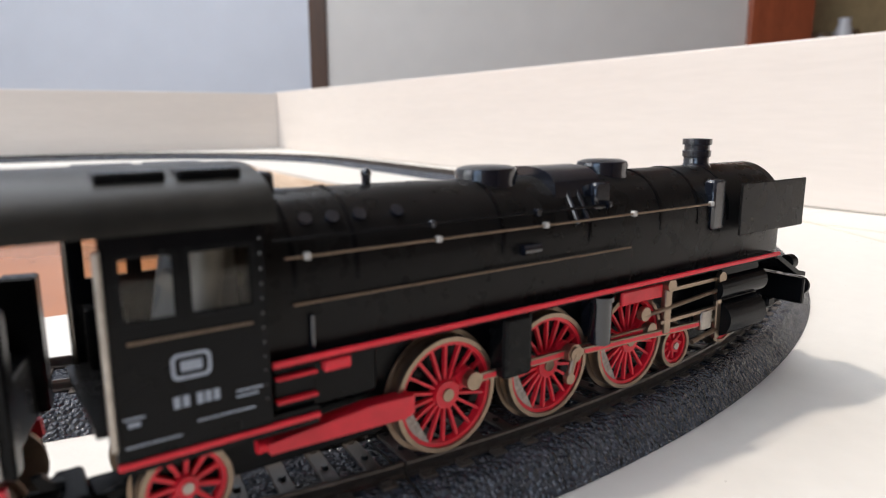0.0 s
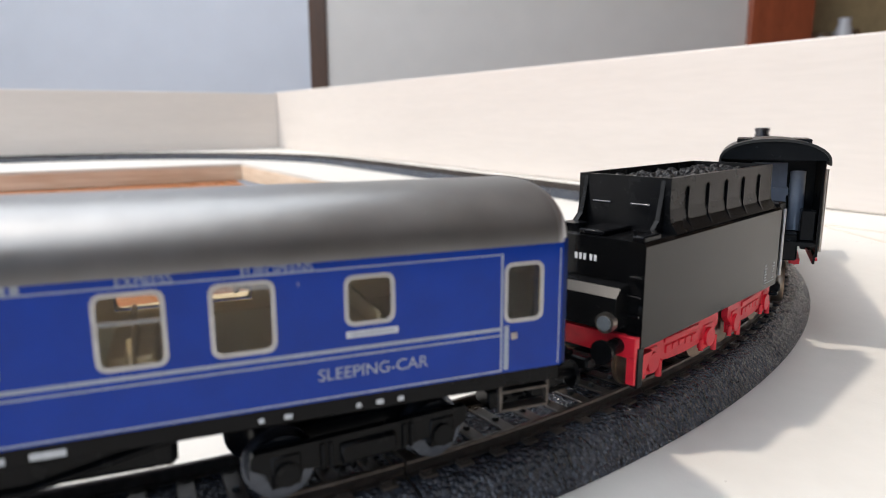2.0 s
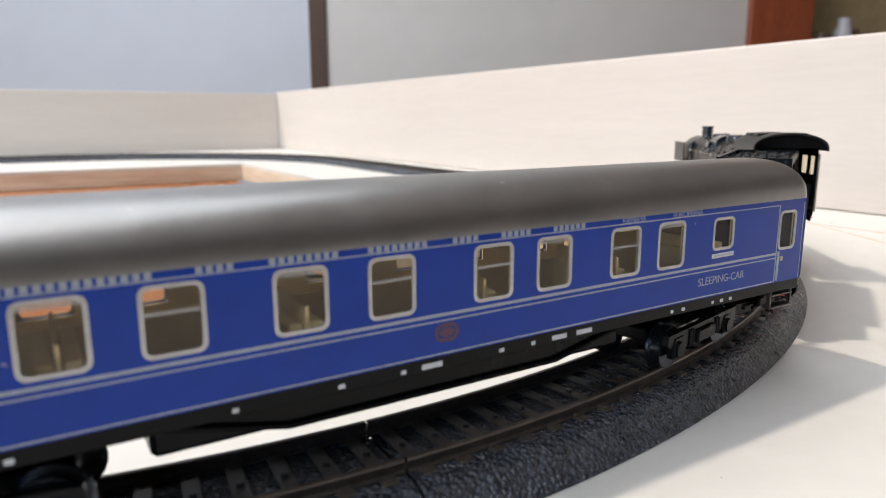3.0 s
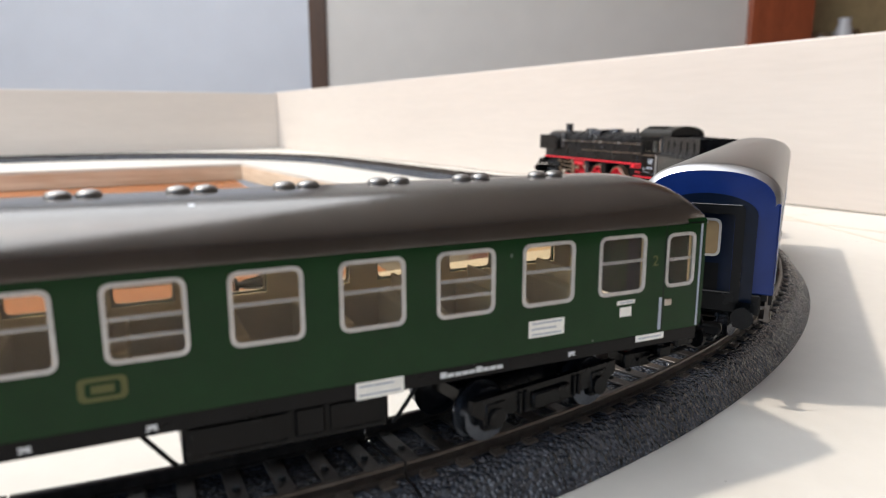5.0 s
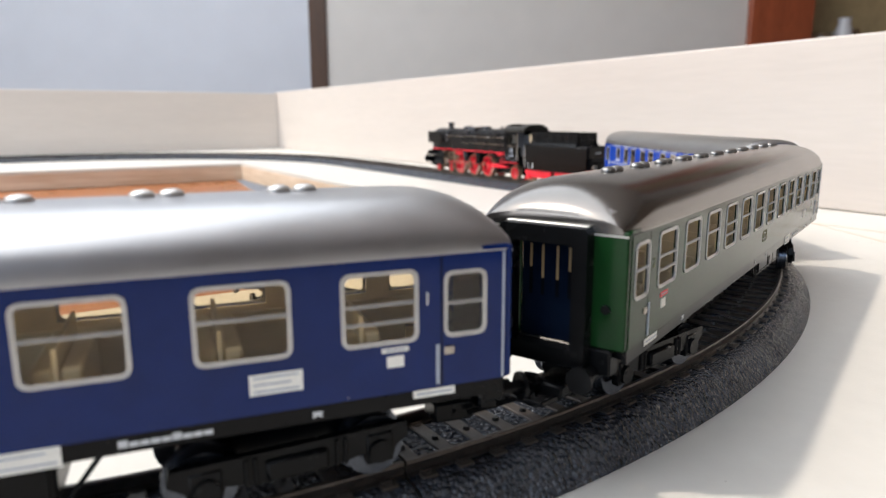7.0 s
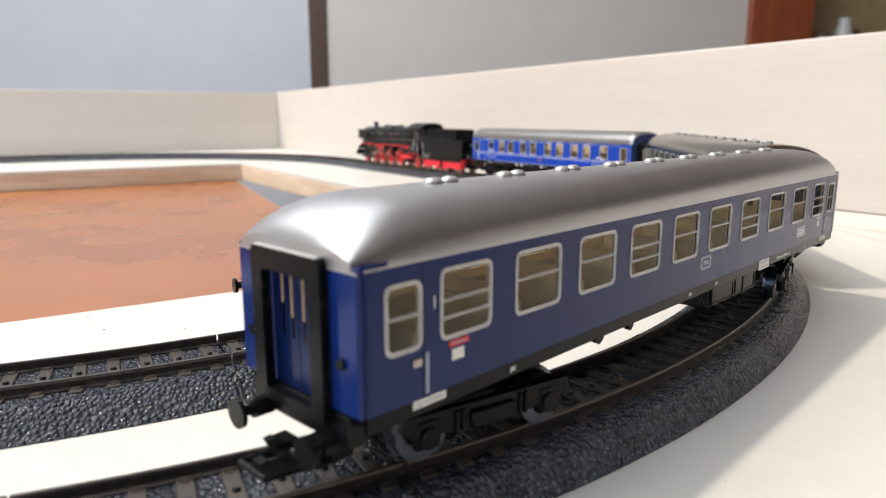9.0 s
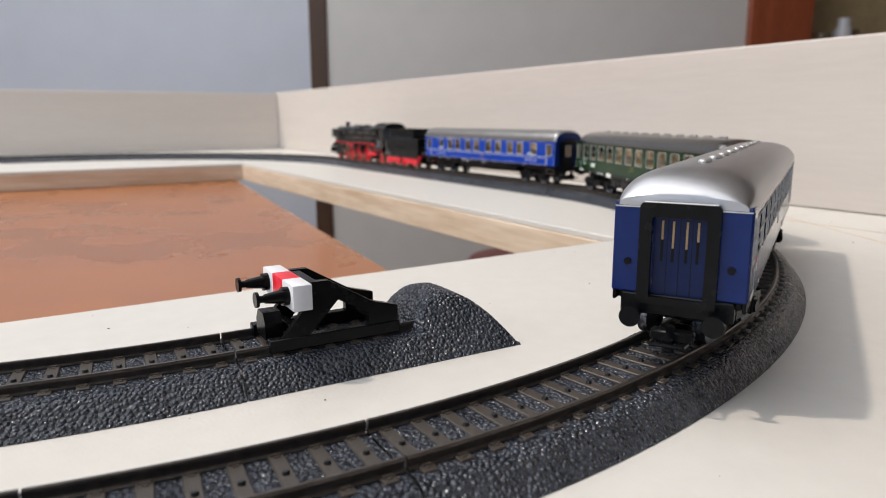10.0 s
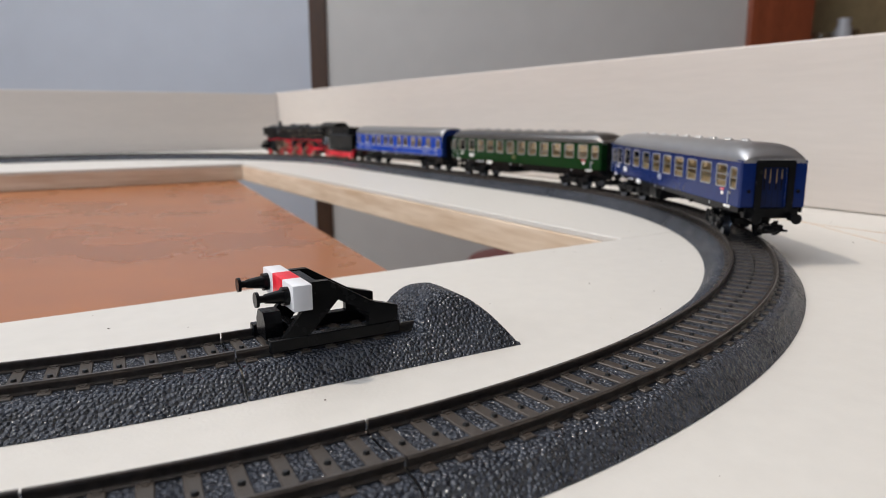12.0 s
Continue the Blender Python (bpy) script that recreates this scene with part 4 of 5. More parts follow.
    prism(bm, [(-70.2, 35.4), (-62, 35.4), (-62, 37.6), (-69.2, 37.6)], "y", -5.9, 5.9)
    for s in (-1, 1):
        rod(bm, (-69.5, 8.6 * s, 24), (-66.0, 8.6 * s, 43), 2.3, 16)
    part("backhead", bm, "backhead", t, "boiler back in the cab, tinted grey-blue for reflected sky", smooth=40)
    bm = box(bmesh.new(), -83, -61, -13.8, 13.8, 21.0, 22.2)
    box(bm, -80, -74, -13.8, -9.5, 22.2, 32, 0.4)
    box(bm, -80, -74, 9.5, 13.8, 22.2, 32, 0.4)
    part("cab_floor", bm, "black", t)
    # front
    bm = box(bmesh.new(), 92.5, 94, -14.2, 14.2, 9.5, 16.8, 0.3)
    part("buffer_beam", bm, "black", t)
    for s in (-1, 1):
        buffer(t, 94, 9.8 * s, 13, 1)
        bm = cyl(bmesh.new(), (92.6, 9.6 * s, 20.8), "x", 2.1, 2.6, 16)
        lamp = part("headlamp", bm, "black", t, smooth=40)
        part("lens", cyl(bmesh.new(), (94.0, 9.6 * s, 20.8), "x", 1.7, 0.4, 16), "lens", lamp, "clear lamp lens")
    coupling(t, 88, 1)
    coupling(t, -79, -1)
    bm = bmesh.new()
    box(bm, 43, 74, -5, 5, 4.2, 7.2, 0.4)
    part("pilot_bogie", bm, "black", t)
    wheels, rods = [], []
    for s in (-1, 1):
        for x in (25.5, 0, -25.5):
            wheels.append((spoked_wheel(t, 11.0, 18, x, 8.3 * s, 11.0, s, 5.0), x, 8.3 * s, 11.0, s))
        for x in (45, 71):
            wheels.append((spoked_wheel(t, 5.4, 9, x, 8.3 * s, 5.4, s), x, 8.3 * s, 5.4, s))
        wheels.append((spoked_wheel(t, 6.9, 11, -71, 8.5 * s, 6.9, s), -71, 8.5 * s, 6.9, s))
        # coupling rod about the middle crank pin, driving rod from pin to crosshead
        bm = bmesh.new()
        box(bm, -25.5, 25.5, -0.35, 0.35, -0.85, 0.85, 0.1)
        cr = part("coupling_rod", bm, "brass", t, "bright metal coupling rod", smooth=40)
        part("rod_flute", box(bmesh.new(), -23, 23, 0.36 * s - 0.12, 0.36 * s + 0.12, -0.45, 0.45), "red", cr, "red rod flute")
        for x in (-25.5, 0, 25.5):
            part("rod_bearing", cyl(bmesh.new(), (x, 0.3 * s, 0), "y", 1.7, 1.6, 16), "brass", cr, smooth=40)
        bm = bmesh.new()
        box(bm, 0, 45, -0.35, 0.35, -0.8, 0.8, 0.1)
        cyl(bm, (0, 0, 0), "y", 2.0, 1.3, 16)
        cyl(bm, (45, 0, 0), "y", 1.5, 1.3, 16)
        mr = part("driving_rod", bm, "brass", t, "bright metal driving rod", smooth=40)
        part("rod_flute", box(bmesh.new(), 3, 43, 0.36 * s - 0.12, 0.36 * s + 0.12, -0.4, 0.4), "red", mr, "red rod flute")
        bm = box(bmesh.new(), -2.2, 2.2, -1.2, 1.2, -1.5, 3.4, 0.3)
        rod(bm, (0, 0, 0), (14, 0, 0), 0.6)
        ch = part("crosshead", bm, "steel", t, "steel crosshead and piston rod", smooth=40)
        rods.append((s, cr, mr, ch))
    return t, wheels, rods


def tender():
    t = thing("tender", "black model tender with red bogie frames, filled with coal", "tender")
    bm = bmesh.new()
    rings = [[(x, y, z) for y, z in rounded_sec] for x, rounded_sec in ((-45, [(-14.2, 12), (14.2, 12), (14.2, 34.2), (13.4, 35), (-13.4, 35), (-14.2, 34.2)]), (36, [(-14.2, 12), (14.2, 12), (14.2, 34.2), (13.4, 35), (-13.4, 35), (-14.2, 34.2)]))]
    loft(bm, rings)
    part("tank", bm, "tank", t, "satin black water tank")
    for y in (-11.45, 11.45):
        part("front_locker", box(bmesh.new(), 36.1, 41.5, y - 1.95, y + 1.95, 13, 36, 0.4), "black", t)
    part("front_platform", box(bmesh.new(), 36.1, 40, -9.4, 9.4, 13, 24, 0.4), "black", t)
    for s in (-1, 1):
        bm = rod(bmesh.new(), (39.5, s * 13.9, 14), (39.5, s * 13.9, 34), 0.45)
        part("handrail", bm, "silver", t, "bright vertical handrail", smooth=60)
        part("ladder", box(bmesh.new(), -46.1, -43.7, s * 13.4 - 0.9, s * 13.4 + 0.9, 3.5, 12.5, 0.2), "black", t)
    # coal bunker, open above, with ribs
    zt = 47.4
    outer = [(-30.5, -11.8), (32, -11.8), (32, 11.8), (-30.5, 11.8)]
    inner = [(-29.7, -11.0), (31.2, -11.0), (31.2, 11.0), (-29.7, 11.0)]
    bm = bmesh.new()
    ring_plate(bm, outer, inner, "z", 34.6, zt)
    for s in (-1, 1):
        prism(bm, [(s * 11.7, 35), (s * 13.9, 35), (s * 12.2, 37.5), (s * 11.7, 41)], "x", -30.5, 32)
    bunker = part("coal_bunker", bm, "black", t, "black coal bunker with upright ribs")
    for s in (-1, 1):
        for x in (-22, -11, 0, 11, 22):
            part("rib", prism(bmesh.new(), [(s * 11.6, 35.4), (s * 13.6, 35.4), (s * 12.3, 38), (s * 12.3, 44.5), (s * 11.6, 45.6)], "x", x - 0.35, x + 0.35), "black_gloss", bunker)
    bm = prism(bmesh.new(), [(-30.4, 35), (-36, 35), (-32.6, 38), (-31.2, 43), (-30.4, 47.2)], "y", 9.4, 10.4)
    prism(bm, [(-30.4, 35), (-36, 35), (-32.6, 38), (-31.2, 43), (-30.4, 47.2)], "y", -10.4, -9.4)
    part("bracket", bm, "black_gloss", bunker)
    for y in (-5, 5):
        bm = rod(bmesh.new(), (-31.2, y - 2.4, 41), (-31.2, y + 2.4, 41), 0.3)
        part("grab_rail", bm, "black_shiny", bunker, smooth=60)
    rnd = random.Random(4)
    bm = bmesh.new()
    for i in range(330):
        x, y = rnd.uniform(-28.5, 30), rnd.uniform(-10.3, 10.3)
        r = rnd.uniform(0.9, 1.8)
        z = 44.2 + 1.2 * math.cos(y / 8) + rnd.uniform(-0.6, 0.7)
        bmesh.ops.create_icosphere(bm, subdivisions=1, radius=r, matrix=Matrix.LocRotScale((x, y, z), Euler((rnd.random() * 6, rnd.random() * 6, rnd.random() * 6)), (1, rnd.uniform(0.6, 1), rnd.uniform(0.6, 1))))
    box(bm, -29.6, 31.1, -10.9, 10.9, 35, 43.6)
    coal = part("coal", bm, "coal", t, "heap of black coal lumps")
    coal["kind"] = "stuff"
    # rear end
    bm = box(bmesh.new(), -43.5, -31, -3.2, 3.2, 35, 36.2, 0.3)
    cyl(bm, (-36, -9, 35.6), "z", 2.6, 1.2, 16)
    cyl(bm, (-36, 9, 35.6), "z", 2.6, 1.2, 16)
    for y in (-12, 12):
        box(bm, -44.5, -37, y - 1.4, y + 1.4, 34.8, 36.2, 0.3)
    part("filler_hatch", bm, "black_gloss", t, smooth=40)
    part("tool_box", prism(bmesh.new(), [(-45, 16.5), (-50, 16.5), (-50, 23.5), (-48.3, 25.4), (-45, 25.8)], "y", -10.6, 10.6), "black", t)
    for s in (-1, 1):
        bm = cyl(bmesh.new(), (-50.4, s * 8.8, 18.2), "x", 2.2, 1.8, 18)
        lamp = part("tail_lamp", bm, "steel", t, "silver rimmed lamp", smooth=40)
        part("lens", cyl(bmesh.new(), (-51.4, s * 8.8, 18.2), "x", 1.6, 0.4, 18), "lens", lamp, "clear lamp lens")
        buffer(t, -47.1, s * 9.8, 12.6, -1)
        for k in range(4):
            part("rung", rod(bmesh.new(), (-45.7, s * 11.2, 15 + 4.2 * k), (-45.7, s * 13.8, 15 + 4.2 * k), 0.3), "black_gloss", t, smooth=60)
    for k in range(5):
        bm = bmesh.new()
        box(bm, -45.12, -45, -2.6 + 1.1 * k + (0.5 if k > 1 else 0), -1.9 + 1.1 * k + (0.5 if k > 1 else 0), 29.6, 31.0)
        part("number_bar", bm, "print_white", t)
    part("buffer_beam", box(bmesh.new(), -47.1, -45.1, -14, 14, 10.2, 15, 0.25), "red", t, "red buffer beam")
    for y in (-13, 13):
        part("beam_step", prism(bmesh.new(), [(-47.1, 10.3), (-47.1, 4.5), (-44, 3.5), (-38.5, 10.3)], "y", y - 0.9, y + 0.9), "red", t, "red step bracket")
    coupling(t, -43.5, -1)
    for s in (-1, 1):
        bm = bmesh.new()
        y = 14.24 * s
        for k in range(6):
            box(bm, 26.0, 27.8 - (k % 2) * 0.6, y - 0.05, y + 0.05, 14.4 + k * 0.85, 14.7 + k * 0.85)
            box(bm, 31.8 + (k % 2) * 0.6, 33.8, y - 0.05, y + 0.05, 14.4 + k * 0.85, 14.7 + k * 0.85)
        box(bm, 26.0, 33.8, y - 0.05, y + 0.05, 13.6, 13.85)
        part("inscription", bm, "print_white", t, "fine white printed lines")
    part("underframe", box(bmesh.new(), -43.5, 38, -6, 6, 8, 12, 0.3), "black", t)
    bogies = []
    for bx in (-21, 21):
        b = part("bogie", box(bmesh.new(), -14, 14, -5, 5, 5, 8.5, 0.3), "black", t)
        b.matrix_local = pose(bx * MM, 0, 0)
        for s in (-1, 1):
            y = 11.6 * s
            bm = prism(bmesh.new(), [(-18.5, 11.5), (18.5, 11.5), (18.8, 8.6), (16, 6.4), (15.6, 3.4), (11.6, 3.0), (11, 5.4), (3, 4.8), (-3, 4.8), (-11, 5.4), (-11.6, 3.0), (-15.6, 3.4), (-16, 6.4), (-18.8, 8.6)], "y", y - 0.8, y + 0.8)
            for x in (-13.4, 13.4):
                cyl(bm, (x, y + 1.1 * s, 6.2), "y", 2.4, 1.4, 14)
                box(bm, x - 2.6, x + 2.6, y + 0.4 * s - 0.7, y + 0.4 * s + 0.7, 4.6, 9.6, 0.3)
                rod(bm, (x + 3.4, y + s, 1.9), (x + 3.4, y + s, 5.8), 0.75)
                rod(bm, (x - 3.4, y + s, 3.2), (x - 3.4, y + s, 6), 0.6)
            for x in (-6, -3, 0, 3, 6):
                box(bm, x - 1.3, x + 1.3, y + 0.6 * s - 0.6, y + 0.6 * s + 0.6, 7.2 - abs(x) * 0.1, 8.6, 0.15)
            box(bm, -8, 8, y + 0.6 * s - 0.6, y + 0.6 * s + 0.6, 9.2, 10.6, 0.2)
            part("side_frame", bm, "red", b, "red moulded bogie side frame", smooth=40)
            for x in (-13.4, 13.4):
                bm = lathe(bmesh.new(), [(0.5, -1.3), (5.9, -1.3), (5.9, 1.3), (0.5, 1.3)], (x, 8.4 * s, 5.9), 28)
                lathe(bm, [(5.5, -1.9 * s), (6.7, -1.9 * s), (6.6, -1.3 * s), (5.5, -1.3 * s)], (x, 8.4 * s, 5.9), 28)
                part("wheel", bm, "brass", b, "bright metal wheel", smooth=40)
        bogies.append((b, bx))
    return t, bogies


Z0, EAVE, FLOORZ = 26.1, 40.5, 17.6
HALF, HW = 115.0, 15.8
UP = 4.0   # print heights are given from a floor 4 mm lower


def coach_side(t, s, wins, mat):
    """One tin side with real openings: wins are (x, width, low, high, bars) from the middle."""
    bm = bmesh.new()
    y = HW * s
    lo, hi = FLOORZ, EAVE
    xs = sorted(wins)
    prev = -HALF + 1.2
    for x, w, a, b, _ in xs:
        box(bm, prev, x - w / 2, y - 0.3, y + 0.3, lo, hi)
        box(bm, x - w / 2, x + w / 2, y - 0.3, y + 0.3, lo, a)
        box(bm, x - w / 2, x + w / 2, y - 0.3, y + 0.3, b, hi)
        prev = x + w / 2
    box(bm, prev, HALF - 1.2, y - 0.3, y + 0.3, lo, hi)
    bmesh.ops.remove_doubles(bm, verts=bm.verts, dist=0.001)
    side = part("side", bm, mat, t)
    bm = bmesh.new()
    y, prev = (HW - 0.6) * s, -HALF + 4
    for x, w, a, b, _ in xs:
        box(bm, prev, x - w / 2 - 0.1, y - 0.15, y + 0.15, lo + 0.9, hi - 0.4)
        box(bm, x - w / 2 - 0.1, x + w / 2 + 0.1, y - 0.15, y + 0.15, lo + 0.9, a - 0.1)
        box(bm, x - w / 2 - 0.1, x + w / 2 + 0.1, y - 0.15, y + 0.15, b + 0.1, hi - 0.4)
        prev = x + w / 2 + 0.1
    box(bm, prev, HALF - 4, y - 0.15, y + 0.15, lo + 0.9, hi - 0.4)
    part("inner_lining", bm, "interior", t, "cream inner wall lining")
    return side


def coach_window(side, s, x, w, a, b, bars, frame="silver", proud=0.22):
    y = HW * s
    h = b - a
    cz = (a + b) / 2
    bm = bmesh.new()
    tr = lambda pts: [(x + p, cz + q) for p, q in pts]
    ring_plate(bm, tr(rounded(w + 0.65, h + 0.65, 1.48)), tr(rounded(w - 0.6, h - 0.6, 1.02)), "y", y + 0.1 * s, y + (0.3 + proud * 0.35) * s)
    ring_plate(bm, tr(rounded(w + 0.7, h + 0.7, 1.5)), tr(rounded(w + 0.3, h + 0.3, 1.35)), "y", y + 0.1 * s, y + (0.3 + proud) * s)
    ring_plate(bm, tr(rounded(w - 0.3, h - 0.3, 1.15)), tr(rounded(w - 0.65, h - 0.65, 1.0)), "y", y + 0.1 * s, y + (0.3 + proud * 0.6) * s)
    for f in bars:
        box(bm, x - w / 2 + 0.2, x + w / 2 - 0.2, y + 0.1 * s, y + (0.3 + proud * 0.8) * s, a + h * f - 0.26, a + h * f - 0.08)
        box(bm, x - w / 2 + 0.2, x + w / 2 - 0.2, y + 0.1 * s, y + (0.3 + proud * 0.8) * s, a + h * f + 0.1, a + h * f + 0.24)
    wdw = part("window", bm, frame, side, "silver framed window", smooth=50)
    p = part("pane", box(bmesh.new(), x - w / 2 + 0.1, x + w / 2 - 0.1, y - 0.12, y - 0.02, a + 0.1, b - 0.1), "glass", wdw)
    p.visible_shadow = False
    return wdw


def coach_roof(t, mat, dome, rise, end_mat=None, drop=0.92, face_mat=None):
    n = 20
    rings = []
    xs = [-HALF, -HALF + 0.4, -HALF + 1.2] + [-HALF + dome * f for f in (0.2, 0.35, 0.5, 0.7, 1.0)] + [-60, 0, 60] + [HALF - dome * f for f in (1.0, 0.7, 0.5, 0.35, 0.2)] + [HALF - 1.2, HALF - 0.4, HALF]
    for x in xs:
        e = max(0.0, (abs(x) - (HALF - dome)) / dome) if dome > 0 else 0
        k = math.sqrt(max(0.0, 1 - e ** 2.2 * drop))
        kw = 1 - 0.10 * e ** 3
        ring = []
        for i in range(n + 1):
            a = math.pi * (1 - i / n)
            c, sn = math.cos(a), math.sin(a)
            ring.append((x, (HW + 0.75) * kw * math.copysign(abs(c) ** 0.82, c), EAVE - 0.3 + rise * k * abs(sn) ** 0.9))
        ring.append((x, (HW + 0.75) * kw, EAVE - 0.8))
        ring.append((x, -(HW + 0.75) * kw, EAVE - 0.8))
        rings.append(ring)
    bm = loft(bmesh.new(), rings)
    if end_mat:
        for f in bm.faces:
            cx = abs(f.calc_center_median().x)
            f.material_index = 2 if cx > HALF - 0.001 and face_mat else int(cx > HALF - dome * 0.6)
    return part("roof", bm, [mat, end_mat, face_mat or end_mat] if end_mat else mat, t, smooth=32)


def bogie(t, bx):
    b = part("bogie", box(bmesh.new(), -17, 17, -5, 5, 6, 9.5, 0.4), "black", t)
    b.matrix_local = pose(bx * MM, 0, 0)
    for s in (-1, 1):
        y = 11.2 * s
        bm = prism(bmesh.new(), [(-19, 9.6), (19, 9.6), (19.4, 7.2), (17, 5.6), (16.4, 3.2), (11.8, 3.2), (11.2, 5.4), (5, 4.4), (-5, 4.4), (-11.2, 5.4), (-11.8, 3.2), (-16.4, 3.2), (-17, 5.6), (-19.4, 7.2)], "y", y - 0.8, y + 0.8)
        for x in (-14, 14):
            cyl(bm, (x, y + s, 5.4), "y", 2.0, 1.4, 12)
            box(bm, x - 2.4, x + 2.4, y + 0.4 * s - 0.7, y + 0.4 * s + 0.7, 3.6, 8.6, 0.3)
        box(bm, -5, 5, y + 0.9 * s - 0.8, y + 0.9 * s + 0.8, 4.8, 8.2, 0.4)
        for x in (-8, -6.6, 6.6, 8):
            rod(bm, (x, y + s, 4.8), (x, y + s, 9), 0.4)
        part("side_frame", bm, "black", b, "black moulded bogie side frame", smooth=40)
        for x in (-14, 14):
            bm = lathe(bmesh.new(), [(0.5, -1.3), (5.3, -1.3), (5.3, 1.3), (0.5, 1.3)], (x, 8.4 * s, 5.3), 26)
            lathe(bm, [(5.0, -1.9 * s), (6.1, -1.9 * s), (6.0, -1.3 * s), (5.0, -1.3 * s)], (x, 8.4 * s, 5.3), 26)
            part("wheel", bm, "wheel", b, smooth=40)
    return b


def gangway(t, way, mat, bellows, single=False):
    """End wall, bellows frame and end door of a coach."""
    x = way * HALF
    bm = bmesh.new()
    x0, x1 = sorted((x - way * 1.3, x - way * 0.1))
    for y0, y1, z0, z1 in ((-HW - 0.25, -6.2, FLOORZ, EAVE - 0.2), (6.2, HW + 0.25, FLOORZ, EAVE - 0.2), (-6.2, 6.2, 38.4, EAVE - 0.2)):
        box(bm, x0, x1, y0, y1, z0, z1, 0.35 if y0 * y1 > 0 else 0)
    part("end_wall", bm, mat, t)
    z1, w = (39.4, 8.6) if single else (40.7, 9.4)
    k = [(-w, 15.4), (w, 15.4), (w, z1 - 0.8), (w - 0.6, z1), (0.6 - w, z1), (-w, z1 - 0.8)]
    ki = [(-6.4, 17.2), (6.4, 17.2), (6.4, 36.8), (5.9, 37.3), (-5.9, 37.3), (-6.4, 36.8)]
    d0 = x - way * 0.1
    for i in range(3 if bellows else 2):
        step = 1.1 if bellows else 0.9
        a, b = d0 + way * i * step, d0 + way * (i * step + step * 0.82)
        part("bellows_fold", ring_plate(bmesh.new(), k, ki, "x", min(a, b), max(a, b)), "black", t, "black folded gangway bellows")
    if single:
        arch_line = lambda w, z0, z1, r: [(-w, z0), (w, z0)] + [(w * math.cos(math.pi * i / 16), z1 + r * math.sin(math.pi * i / 16)) for i in range(17)]
        bm2 = ring_plate(bmesh.new(), arch_line(11.4, 15.4, 37.2, 5.0), arch_line(6.3, 17.2, 36.0, 2.0), "x", min(d0, d0 + way * 0.5), max(d0, d0 + way * 0.5))
        part("gangway_frame", bm2, "door_dark", t, "dark arched gangway frame")
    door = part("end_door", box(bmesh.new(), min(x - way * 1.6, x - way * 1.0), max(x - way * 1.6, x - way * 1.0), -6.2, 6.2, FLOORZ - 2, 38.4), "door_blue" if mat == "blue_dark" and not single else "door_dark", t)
    part("bellows_strip", box(bmesh.new(), min(d0 + way * 0.3, d0 + way * 1.6), max(d0 + way * 0.3, d0 + way * 1.6), 0.8 - w, w - 0.8, z1 + 0.02, z1 + 0.3, 0.1), "black_shiny" if single else "silver", t, "bright strip on top of the bellows")
    if not single:
        for s in (-1, 1):
            part("eave_line", box(bmesh.new(), min(x - way * 0.12, x - way * 0.02), max(x - way * 0.12, x - way * 0.02), min(s * 8.8, s * (HW + 0.1)), max(s * 8.8, s * (HW + 0.1)), EAVE - 1.25, EAVE - 0.9), "silver", t, "thin bright line below the roof")
            part("tail_lamp", cyl(bmesh.new(), (x + way * 0.1, s * 12.2, 25.5), "x", 0.9, 0.8, 14), "black", t, smooth=40)
    f0 = x - way * 0.98
    if single:
        bm = ring_plate(bmesh.new(), [(p, q + 31) for p, q in rounded(6.6, 9.6, 1.6)], [(p, q + 31) for p, q in rounded(5.4, 8.4, 1.2)], "x", f0 - 0.2, f0 + 0.2)
        part("door_frame", bm, "silver", door, "silver door window frame", smooth=40)
        part("door_pane", prism(bmesh.new(), [(p, q + 31) for p, q in rounded(5.6, 8.6, 1.2)], "x", f0 - 0.06, f0 + 0.06), "seat", door, "yellowish door window")
        part("kick_plate", box(bmesh.new(), f0 - 0.1, f0 + 0.1, -3.2, 3.2, 17.5, 24.5), "black", door)
    else:
        for y in (-4.2, -1.6, 1.6, 4.2):
            part("door_slit", box(bmesh.new(), f0 - 0.05, f0 + 0.05, y - 0.34, y + 0.34, 26.0, 36.4), "black_gloss", door, "dark window slit")
            part("slit_pane", box(bmesh.new(), f0 + way * 0.06 - 0.03, f0 + way * 0.06 + 0.03, y - 0.26, y + 0.26, 29.5 if abs(y) < 3 else 31.5, 36.2), "seat", door, "pale yellowish slit")
        for y in (-2.9, 0, 2.9):
            part("door_groove", box(bmesh.new(), f0 - 0.03, f0 + 0.03, y - 0.12, y + 0.12, FLOORZ, 37.6), "door_dark", door)
    for s in (-1, 1):
        buffer(t, x - way * 1.0, 9.8 * s, 12.6, way)
    bm = box(bmesh.new(), min(x - way * 4, x), max(x - way * 4, x), -13.5, 13.5, 12.2, FLOORZ - 0.1, 0.4)
    part("headstock", bm, "black", t)
    coupling(t, x - way * 5, way)


